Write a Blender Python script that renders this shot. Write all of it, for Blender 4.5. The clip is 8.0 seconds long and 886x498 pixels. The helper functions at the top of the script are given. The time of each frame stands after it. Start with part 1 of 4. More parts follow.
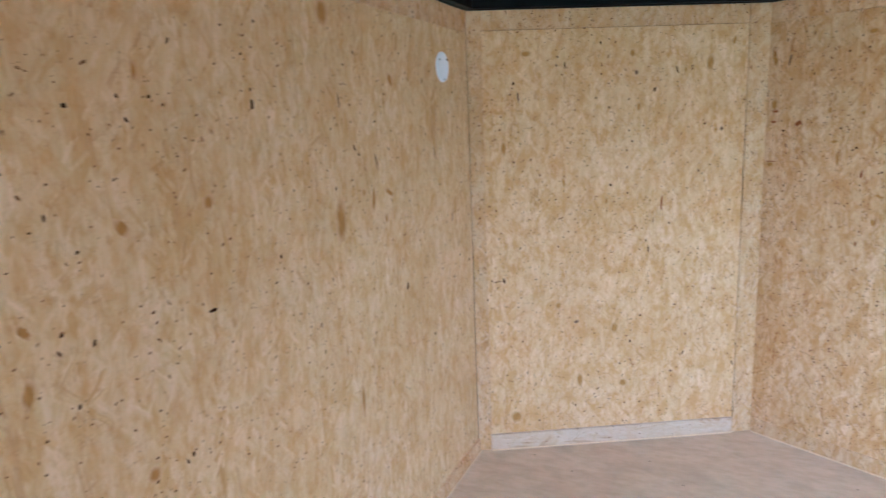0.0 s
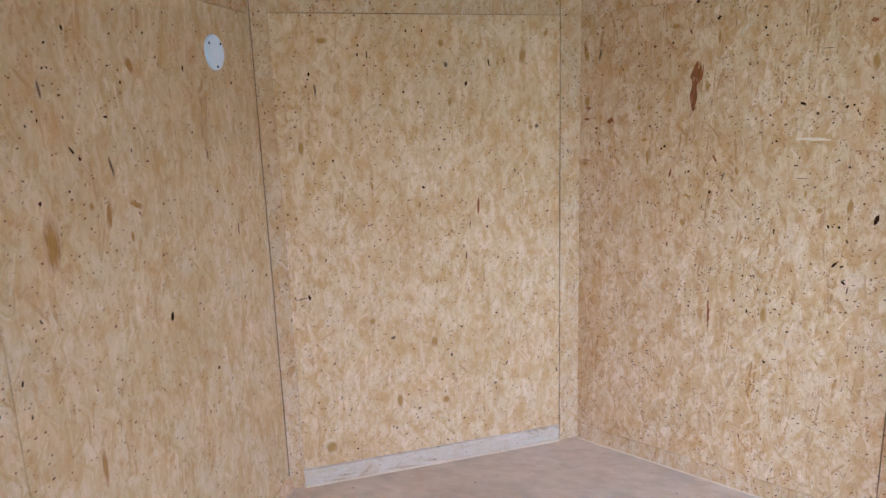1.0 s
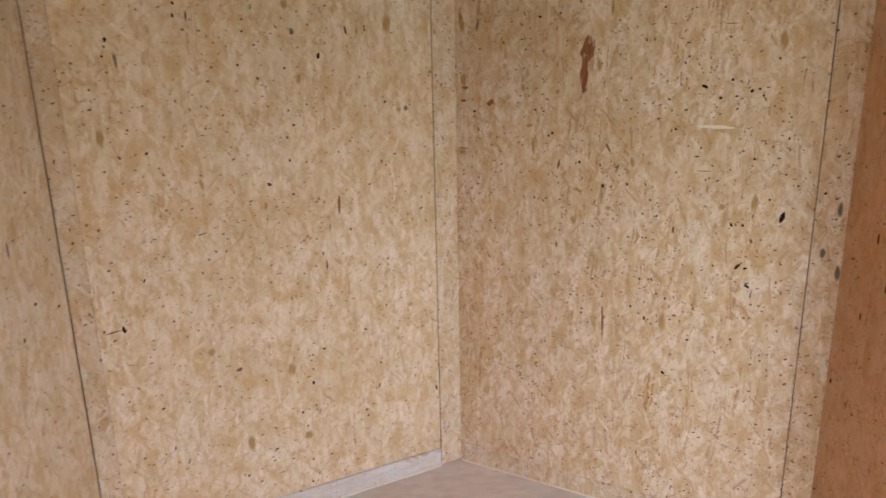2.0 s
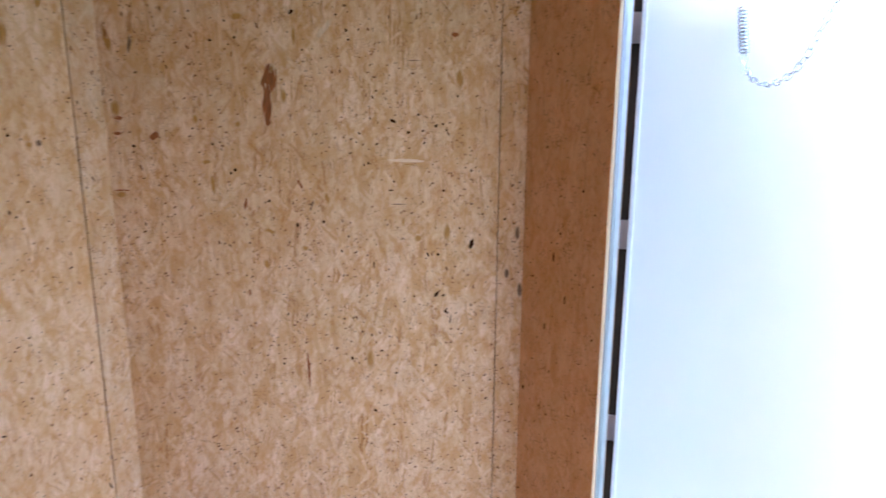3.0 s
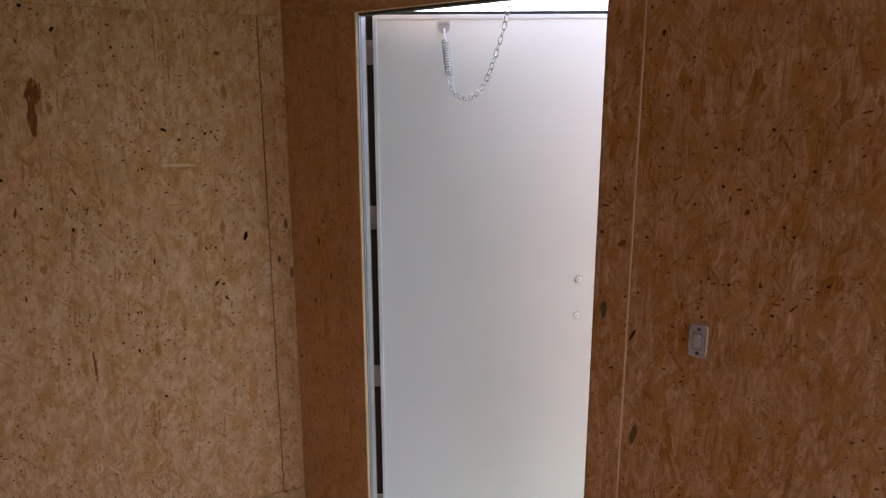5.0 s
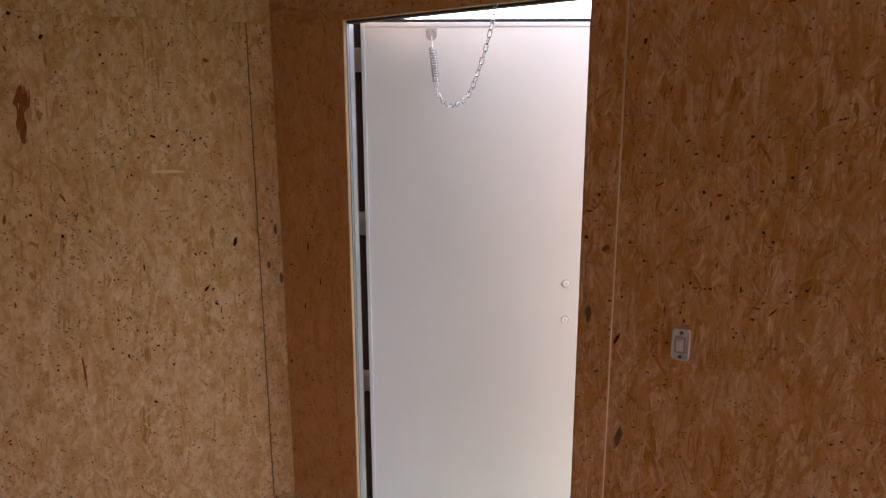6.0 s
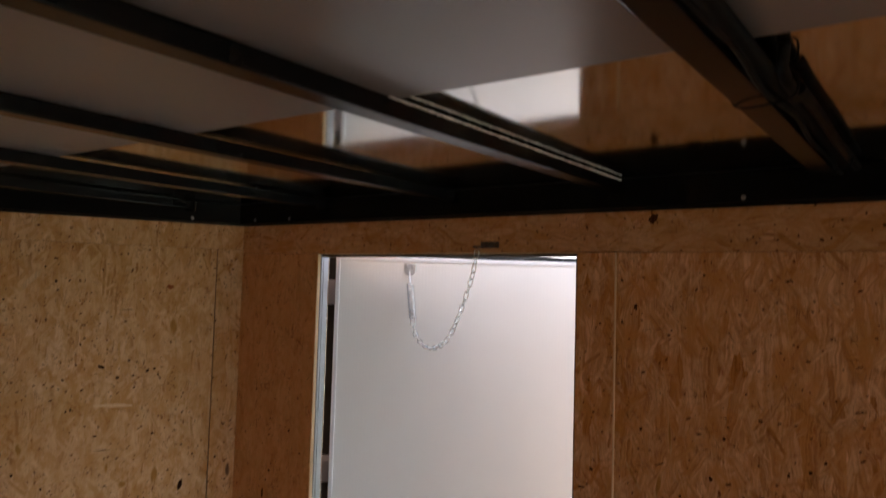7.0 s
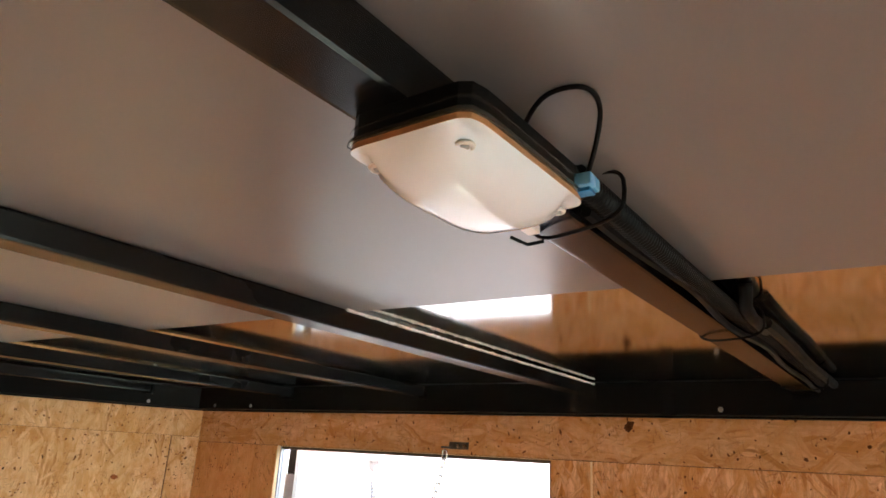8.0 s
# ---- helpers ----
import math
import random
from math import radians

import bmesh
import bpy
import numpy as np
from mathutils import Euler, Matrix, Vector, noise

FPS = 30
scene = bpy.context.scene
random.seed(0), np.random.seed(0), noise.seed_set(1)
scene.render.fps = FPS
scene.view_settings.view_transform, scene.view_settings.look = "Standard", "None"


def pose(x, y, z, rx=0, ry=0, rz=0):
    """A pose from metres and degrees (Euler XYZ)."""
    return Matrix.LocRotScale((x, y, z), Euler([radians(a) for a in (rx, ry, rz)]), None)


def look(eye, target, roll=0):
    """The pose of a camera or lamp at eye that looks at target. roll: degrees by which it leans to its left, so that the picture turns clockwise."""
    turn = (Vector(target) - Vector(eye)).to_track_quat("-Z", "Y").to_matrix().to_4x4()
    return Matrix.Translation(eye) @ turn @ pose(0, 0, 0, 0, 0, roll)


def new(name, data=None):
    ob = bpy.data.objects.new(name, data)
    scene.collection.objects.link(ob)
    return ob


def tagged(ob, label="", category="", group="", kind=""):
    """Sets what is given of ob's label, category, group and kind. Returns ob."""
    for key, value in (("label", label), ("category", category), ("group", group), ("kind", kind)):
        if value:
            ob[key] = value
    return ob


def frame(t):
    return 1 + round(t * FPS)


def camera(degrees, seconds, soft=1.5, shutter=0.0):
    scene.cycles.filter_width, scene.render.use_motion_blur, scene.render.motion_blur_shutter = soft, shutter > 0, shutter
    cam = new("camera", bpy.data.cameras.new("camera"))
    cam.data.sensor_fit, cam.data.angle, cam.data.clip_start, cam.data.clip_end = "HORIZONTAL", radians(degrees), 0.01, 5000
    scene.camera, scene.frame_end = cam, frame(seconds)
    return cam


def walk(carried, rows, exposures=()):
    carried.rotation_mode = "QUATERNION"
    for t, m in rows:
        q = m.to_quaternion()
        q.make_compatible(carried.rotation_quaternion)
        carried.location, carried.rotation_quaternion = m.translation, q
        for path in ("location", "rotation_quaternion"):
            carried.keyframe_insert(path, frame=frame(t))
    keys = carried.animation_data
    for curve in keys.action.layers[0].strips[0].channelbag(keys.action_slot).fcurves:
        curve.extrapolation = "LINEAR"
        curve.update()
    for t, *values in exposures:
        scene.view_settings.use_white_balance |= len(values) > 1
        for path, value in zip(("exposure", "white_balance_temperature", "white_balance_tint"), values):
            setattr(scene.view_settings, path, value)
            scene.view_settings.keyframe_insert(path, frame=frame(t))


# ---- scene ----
LENS = 67.3
cam = camera(LENS, 8.0, soft=1.45, shutter=0.2)
# seconds, x, y, z, tilt, roll, turn
ROWS = [
    (0.00, -0.0985, -2.5094, 1.4283, 79.04, 2.24, 23.06),
    (0.50, 0.0249, -2.3478, 1.4363, 78.53, 2.42, 14.53),
    (0.80, 0.0444, -2.2420, 1.4316, 78.36, 2.05, 12.25),
    (1.00, 0.0123, -2.1624, 1.4215, 78.22, 1.87, 11.00),
    (1.20, -0.0208, -2.0672, 1.4288, 78.09, 1.85, 9.32),
    (2.30, -0.0297, -1.6529, 1.4408, 75.13, 1.46, -6.83),
    (2.50, -0.0565, -1.6095, 1.4357, 75.87, 1.87, -12.64),
    (3.00, -0.1909, -1.5095, 1.4572, 77.58, -0.29, -32.57),
    (3.50, -0.3148, -1.4479, 1.4731, 76.77, -0.24, -47.76),
    (4.00, -0.3919, -1.5441, 1.4767, 76.80, -0.01, -53.10),
    (4.50, -0.4544, -1.7194, 1.4792, 77.37, -0.03, -53.31),
    (6.00, -0.4581, -1.8082, 1.4882, 78.12, 0.11, -53.94),
    (6.40, -0.3936, -1.7778, 1.5039, 79.47, 0.24, -53.73),
    (6.50, -0.3680, -1.7640, 1.5290, 80.95, 0.22, -53.86),
    (6.60, -0.3478, -1.7516, 1.5635, 82.55, 0.14, -54.00),
    (7.00, -0.3290, -1.7150, 1.6684, 93.16, -1.64, -55.81),
    (7.20, -0.3302, -1.7077, 1.7025, 97.37, -2.24, -56.87),
    (7.50, -0.3259, -1.7115, 1.7232, 102.45, -2.77, -57.61),
    (8.00, -0.2916, -1.7194, 1.7344, 107.69, -3.19, -57.68),
]
EXPOSURES = [(0.0, 4.6, 4100, -6), (0.6, 4.55, 4100, -4), (1.2, 4.5, 4100, -2), (2.5, 4.35, 4550, 1), (3.0, 4.28, 4450, 7), (3.5, 4.05, 4550, 4), (4.0, 3.12, 5200, 9), (4.5, 2.75, 5450, 9), (6.0, 2.9, 6050, 15), (6.5, 2.9, 6150, 15), (7.0, 2.75, 6100, 12), (7.5, 4.42, 6500, 16), (8.0, 4.75, 5750, 7)]
walk(cam, [(t, pose(x, y, z, rx, ry, rz)) for t, x, y, z, rx, ry, rz in ROWS], EXPOSURES)

# ---- light: an overcast day outside, which comes in by the side door ----
world = bpy.data.worlds.new("overcast")
world.use_nodes = True
scene.world = world
wn = world.node_tree
sky = wn.nodes.new("ShaderNodeTexSky")
sky.sky_type, sky.sun_disc = "NISHITA", False
sky.sun_elevation, sky.sun_rotation = radians(46), radians(45)
sky.air_density, sky.dust_density, sky.ozone_density = 1.0, 4.0, 1.0
pale = wn.nodes.new("ShaderNodeHueSaturation")
pale.inputs["Saturation"].default_value = 0.22
wn.links.new(sky.outputs["Color"], pale.inputs["Color"])
back = wn.nodes["Background"]
wn.links.new(pale.outputs["Color"], back.inputs["Color"])
back.inputs["Strength"].default_value = 0.15
sun = new("sun", bpy.data.lights.new("sun", "SUN"))
sun.data.energy, sun.data.angle, sun.data.color = 0.6, radians(25), (1.0, 0.96, 0.9)
sun.matrix_world = look((20 * math.sin(radians(45)), 20 * math.cos(radians(45)), 20.7), (0, 0, 0))

# ---- measures of the trailer, in metres ----
W = 1.061            # half the inner width
LONG = 4.88          # from the nose's corners back to the rear wall
APEX = (0.031, 0.588)
TOP = 1.8385         # top of the wall boards
RAFT = 1.876         # underside of the rafters
ROOF = 1.905         # underside of the roof sheet
DOOR_A, DOOR_B, DOOR_TOP = 0.330, 1.1315, 1.748


# ---- small tools ----
def part(name, bm, material, parent=None, label="", smooth=False):
    me = bpy.data.meshes.new(name)
    bmesh.ops.recalc_face_normals(bm, faces=bm.faces)
    bm.to_mesh(me)
    bm.free()
    if smooth:
        for p in me.polygons:
            p.use_smooth = True
    me.materials.append(material)
    ob = new(name, me)
    ob.parent = parent
    if label:
        ob["label"] = label
    return ob


def box(x0, x1, y0, y1, z0, z1, bevel=0.0, bm=None):
    bm = bm or bmesh.new()
    m = Matrix.Translation(((x0 + x1) / 2, (y0 + y1) / 2, (z0 + z1) / 2)) @ Matrix.Diagonal((x1 - x0, y1 - y0, z1 - z0, 1))
    made = bmesh.ops.create_cube(bm, size=1.0, matrix=m)
    if bevel:
        es = {e for v in made["verts"] for e in v.link_edges}
        bmesh.ops.bevel(bm, geom=list(es), offset=bevel, segments=2, affect="EDGES", profile=0.7)
    return bm


def tube(points, radius, sides=8, bm=None, ridge=0.0, closed=False):
    """A round bar along points; ridge makes every second ring wider."""
    bm = bm or bmesh.new()
    pts = [Vector(p) for p in points]
    n = len(pts)
    rings, up = [], None
    for i, p in enumerate(pts):
        a = pts[(i - 1) % n] if closed or i else pts[0]
        b = pts[(i + 1) % n] if closed or i < n - 1 else pts[-1]
        t = (b - a).normalized()
        if up is None:
            up = t.orthogonal().normalized()
        up = (up - t * up.dot(t)).normalized()
        side = t.cross(up)
        r = radius(i / (n - 1)) if callable(radius) else radius + (ridge if i % 4 < 2 else 0)
        rings.append([bm.verts.new(p + r * (math.cos(q) * up + math.sin(q) * side)) for q in (2 * math.pi * k / sides for k in range(sides))])
    for i in range(n if closed else n - 1):
        r0, r1 = rings[i], rings[(i + 1) % n]
        for k in range(sides):
            bm.faces.new((r0[k], r0[(k + 1) % sides], r1[(k + 1) % sides], r1[k]))
    if not closed:
        bm.faces.new(rings[0][::-1])
        bm.faces.new(rings[-1])
    return bm


def disc(centre, axis, radius, depth, bevel=0.0, sides=24, bm=None):
    """A flat round body whose back lies at centre and whose front looks along axis."""
    bm = bm or bmesh.new()
    axis = Vector(axis).normalized()
    e1 = axis.orthogonal().normalized()
    e2 = axis.cross(e1)
    prof = [(radius, 0), (radius, depth - bevel), (radius - bevel * 0.35, depth - bevel * 0.3), (radius - bevel, depth)] if bevel else [(radius, 0), (radius, depth)]
    rings = [[bm.verts.new(Vector(centre) + axis * h + r * (math.cos(q) * e1 + math.sin(q) * e2)) for q in (2 * math.pi * k / sides for k in range(sides))] for r, h in prof]
    for r0, r1 in zip(rings, rings[1:]):
        for k in range(sides):
            bm.faces.new((r0[k], r0[(k + 1) % sides], r1[(k + 1) % sides], r1[k]))
    bm.faces.new(rings[0][::-1])
    bm.faces.new(rings[-1])
    return bm


def prism(outline, z0, z1):
    bm = bmesh.new()
    lo = [bm.verts.new((x, y, z0)) for x, y in outline]
    hi = [bm.verts.new((x, y, z1)) for x, y in outline]
    n = len(lo)
    bm.faces.new(lo[::-1])
    bm.faces.new(hi)
    for k in range(n):
        bm.faces.new((lo[k], lo[(k + 1) % n], hi[(k + 1) % n], hi[k]))
    return bm


# ---- materials ----
def material(name):
    m = bpy.data.materials.new(name)
    m.use_nodes = True
    return m, m.node_tree, m.node_tree.nodes["Principled BSDF"]


def add(nt, kind, values=(), **props):
    n = nt.nodes.new(kind)
    for k, v in props.items():
        setattr(n, k, v)
    for k, v in dict(values).items():
        if hasattr(v, "is_output"):
            nt.links.new(v, n.inputs[k])
        else:
            n.inputs[k].default_value = v
    return n


def ramp(nt, fac, stops):
    n = add(nt, "ShaderNodeValToRGB", {0: fac})
    el = n.color_ramp.elements
    while len(el) < len(stops):
        el.new(0.5)
    for e, (p, c) in zip(el, stops):
        e.position = p
        e.color = (*c, 1) if isinstance(c, tuple) else (c, c, c, 1)
    return n.outputs["Color"]


def mix(nt, fac, a, b, mode="MIX"):
    n = add(nt, "ShaderNodeMix", data_type="RGBA", blend_type=mode)
    for k, v in ((0, fac), (6, a), (7, b)):
        if hasattr(v, "is_output"):
            nt.links.new(v, n.inputs[k])
        else:
            n.inputs[k].default_value = (*v, 1) if isinstance(v, tuple) else v
    return n.outputs[2]


def maths(nt, op, a, b=0.0):
    return add(nt, "ShaderNodeMath", {0: a, 1: b}, operation=op).outputs[0]


def bumped(nt, bsdf, height, strength, distance=0.001):
    b = add(nt, "ShaderNodeBump", {"Height": height, "Strength": strength, "Distance": distance})
    nt.links.new(b.outputs[0], bsdf.inputs["Normal"])


def plain(name, colour, rough=0.5, metal=0.0, vary=0.12, scale=30.0, bump=0.0, bump_scale=200.0, spec=0.5, rvary=0.06):
    """A plain surface with cloudy variation of tone and gloss."""
    m, nt, b = material(name)
    co = add(nt, "ShaderNodeTexCoord").outputs["Object"]
    n1 = add(nt, "ShaderNodeTexNoise", {"Vector": co, "Scale": scale, "Detail": 5.0}).outputs[0]
    lo, hi = tuple(c * (1 - vary) for c in colour), tuple(min(1, c * (1 + vary)) for c in colour)
    nt.links.new(ramp(nt, n1, [(0.3, lo), (0.7, hi)]), b.inputs["Base Color"])
    r = ramp(nt, n1, [(0.3, max(0.02, rough - rvary)), (0.7, min(1.0, rough + rvary))])
    nt.links.new(r, b.inputs["Roughness"])
    b.inputs["Metallic"].default_value = metal
    b.inputs["Specular IOR Level"].default_value = spec
    if bump:
        n2 = add(nt, "ShaderNodeTexNoise", {"Vector": co, "Scale": bump_scale, "Detail": 3.0}).outputs[0]
        bumped(nt, b, n2, bump)
    return m


def board_coords(nt):
    """Flat coordinates (along, up) on a board, shifted by chance from board to board."""
    co = add(nt, "ShaderNodeTexCoord").outputs["Object"]
    sep = add(nt, "ShaderNodeSeparateXYZ", {0: co})
    rnd = add(nt, "ShaderNodeObjectInfo").outputs["Random"]
    u = maths(nt, "ADD", maths(nt, "ADD", sep.outputs[0], sep.outputs[1]), maths(nt, "MULTIPLY", rnd, 7.0))
    v = maths(nt, "ADD", sep.outputs[2], maths(nt, "MULTIPLY", rnd, 13.0))
    return add(nt, "ShaderNodeCombineXYZ", {0: u, 1: v}).outputs[0]


def osb(name, tones, contrast=1.0, specks=1.0, rough=0.66, ribs=1.0, stains=1.0, lean=0.0, fibre=1.0, size=1.0, edge=0.16, fan=1.0, grainy=1.0):
    """Oriented strand board: overlapping pressed strands with grain, ribbed strands, ochre mottling, thin bark dashes and dark specks."""
    m, nt, b = material(name)
    pale, mid, dark = tones

    def times(v, w):
        return add(nt, "ShaderNodeVectorMath", {0: v, 1: w}, operation="MULTIPLY").outputs[0]

    def shift(v, w):
        return add(nt, "ShaderNodeVectorMath", {0: v, 1: w}, operation="ADD").outputs[0]

    def noise(v, scale, detail=3.0, rg=0.6, out=0):
        return add(nt, "ShaderNodeTexNoise", {"Vector": v, "Scale": scale, "Detail": detail, "Roughness": rg}).outputs[out]

    def turned(v, k, turn):
        return add(nt, "ShaderNodeMapping", {"Vector": v, "Location": (3.1 * k + 0.7, 1.7 * k, 0), "Rotation": (0, 0, radians(turn + lean))}).outputs[0]

    flat = board_coords(nt)
    wob = times(shift(noise(flat, 26.0, 4.0, 0.62, 1), (-0.5, -0.5, -0.5)), (0.016, 0.016, 0))
    bent = shift(flat, wob)
    even = tuple(0.5 * c + 0.5 * d for c, d in zip(pale, mid))
    k0 = contrast
    lift = lambda c, q: tuple(e + (x * y - e) * k0 for x, y, e in zip(c, q, even))
    colour, height = None, None
    layers = ((4, 0.030, 0.150, 0.0), (-20, 0.021, 0.110, 0.50), (17, 0.023, 0.125, 0.52), (58, 0.015, 0.070, 0.80), (-6, 0.019, 0.135, 0.52), (36, 0.014, 0.080, 0.72), (-42, 0.014, 0.080, 0.74))
    for k, (turn, wide, tall, cut) in enumerate(layers):
        mp = turned(bent, k, turn * fan)
        vo = add(nt, "ShaderNodeTexVoronoi", {"Vector": times(mp, (1 / wide / size, 1 / tall / size, 1)), "Scale": 1.0}, voronoi_dimensions="2D", distance="CHEBYCHEV")
        chance = add(nt, "ShaderNodeSeparateColor", {0: vo.outputs["Color"]})
        own = shift(mp, vo.outputs["Color"])
        grain = noise(times(own, (240.0, 8.0, 1)), 1.0, 3.0, 0.6)
        line = noise(times(own, (125.0, 2.4, 1)), 1.0, 1.0)
        tone = ramp(nt, chance.outputs[0], [(0.0, lift(pale, (1.05, 1.06, 1.12))), (0.30, lift(pale, (0.98, 0.97, 0.96))), (0.62, even), (0.88, lift(mid, (1.0, 0.99, 0.95))), (0.98, lift(mid, (0.93, 0.88, 0.76)))])
        tone = mix(nt, min(1.0, 0.72 * k0), tone, mix(nt, 1.0, tone, ramp(nt, grain, [(0.34, (1 - 0.20 * grainy, 1 - 0.26 * grainy, 1 - 0.33 * grainy)), (0.60, (1.04, 1.04, 1.05))]), "MULTIPLY"))
        # one strand in nine shows the tree's rings as ribs
        ribbed = maths(nt, "MULTIPLY", maths(nt, "GREATER_THAN", chance.outputs[2], 0.96 - 0.08 * ribs), min(0.9, 0.62 * ribs))
        tone = mix(nt, ribbed, tone, mix(nt, 1.0, tone, ramp(nt, line, [(0.41, (0.66, 0.55, 0.40)), (0.54, (1.06, 1.05, 1.03))]), "MULTIPLY"))
        if colour is None:
            colour, height = tone, chance.outputs[2]
        else:
            on = maths(nt, "GREATER_THAN", chance.outputs[1], cut)
            body = maths(nt, "MULTIPLY", ramp(nt, vo.outputs["Distance"], [(0.31, 1.0), (0.43, 0.0)]), on)
            rim = maths(nt, "MULTIPLY", ramp(nt, vo.outputs["Distance"], [(0.395, 0.0), (0.415, 1.0), (0.425, 1.0), (0.445, 0.0)]), maths(nt, "GREATER_THAN", chance.outputs[1], cut + 0.24))
            colour = mix(nt, maths(nt, "MULTIPLY", body, 0.78), colour, tone)
            colour = mix(nt, maths(nt, "MULTIPLY", rim, edge), colour, tuple(c * q for c, q in zip(mid, (0.72, 0.62, 0.48))))
            height = mix(nt, body, height, chance.outputs[2])
    # gentle clouds, then ochre and brown mottles of a few centimetres that gather in places
    cloud = noise(flat, 2.6, 4.0)
    colour = mix(nt, 1.0, colour, ramp(nt, cloud, [(0.32, (0.90, 0.86, 0.78)), (0.52, (1.0, 1.0, 1.0)), (0.70, (1.03, 1.04, 1.07))]), "MULTIPLY")
    gather = ramp(nt, noise(flat, 7.0, 3.0), [(0.36, 0.35), (0.62, 1.0)])
    mottle = noise(times(bent, (44.0, 20.0, 1)), 1.0, 6.0, 0.70)
    colour = mix(nt, maths(nt, "MULTIPLY", ramp(nt, mottle, [(0.51, 0.0), (0.66, 0.78 * stains)]), gather), colour, tuple(c * q for c, q in zip(mid, (0.82, 0.68, 0.42))))
    patch = noise(shift(times(bent, (19.0, 11.0, 1)), (5.0, 8.0, 0)), 1.0, 6.0, 0.66)
    colour = mix(nt, ramp(nt, patch, [(0.49, 0.0), (0.64, 0.58 * stains)]), colour, tuple(c * q for c, q in zip(mid, (0.86, 0.75, 0.50))))
    brown = noise(shift(times(bent, (70.0, 40.0, 1)), (9.0, 4.0, 0)), 1.0, 6.0, 0.72)
    colour = mix(nt, maths(nt, "MULTIPLY", ramp(nt, brown, [(0.55, 0.0), (0.70, 0.70 * stains)]), gather), colour, tuple(c * q for c, q in zip(dark, (0.86, 0.70, 0.58))))
    # short thin fibres
    tuft = ramp(nt, noise(flat, 15.0, 3.0), [(0.47, 0.0), (0.62, 1.0)])
    for k, (turn, fine, long) in enumerate(((4, 230.0, 24.0), (82, 260.0, 40.0), (-34, 240.0, 30.0))):
        hair = noise(times(turned(bent, k + 4, turn), (fine, long, 1)), 1.0, 1.0)
        hair = maths(nt, "MULTIPLY", ramp(nt, hair, [(0.61, 0.0), (0.69, 0.50 * fibre)]), tuft)
        colour = mix(nt, hair, colour, (0.20, 0.085, 0.028))
    frayed = times(shift(noise(flat, 300.0, 2.0, 0.6, 1), (-0.5, -0.5, -0.5)), (0.36, 0.36, 0))
    # bark specks: small dark dashes at many angles, most of them in clusters
    crowd = ramp(nt, noise(flat, 5.5, 3.0), [(0.40, 0.0), (0.72, 1.0)])
    for k, (turn, wide, tall, cut, deep) in enumerate(((70, 0.009, 0.017, 0.955, 0.20), (-24, 0.011, 0.026, 0.965, 0.17), (14, 0.010, 0.046, 0.975, 0.13), (102, 0.0075, 0.011, 0.955, 0.21), (40, 0.006, 0.0085, 0.95, 0.22))):
        st = shift(times(turned(bent, k + 9, turn), (1 / wide, 1 / tall, 1)), frayed)
        vo = add(nt, "ShaderNodeTexVoronoi", {"Vector": st, "Scale": 1.0}, voronoi_dimensions="2D")
        chance = add(nt, "ShaderNodeSeparateColor", {0: vo.outputs["Color"]})
        spread = maths(nt, "ADD", maths(nt, "MULTIPLY", chance.outputs[2], 1.0), 0.62)
        near = ramp(nt, maths(nt, "DIVIDE", vo.outputs["Distance"], spread), [(deep * 0.75, 1.0), (deep * 1.12, 0.0)])
        luck = maths(nt, "ADD", chance.outputs[0], maths(nt, "MULTIPLY", crowd, 0.085 * specks))
        some = maths(nt, "MULTIPLY", maths(nt, "GREATER_THAN", luck, cut + 0.035), 0.9)
        bark = mix(nt, chance.outputs[1], (0.034, 0.012, 0.004), (0.15, 0.050, 0.016))
        colour = mix(nt, maths(nt, "MULTIPLY", near, some), colour, bark)
    nt.links.new(colour, b.inputs["Base Color"])
    b.inputs["Roughness"].default_value = rough
    b.inputs["Specular IOR Level"].default_value = 0.02
    bumped(nt, b, height, 0.25, 0.001)
    return m


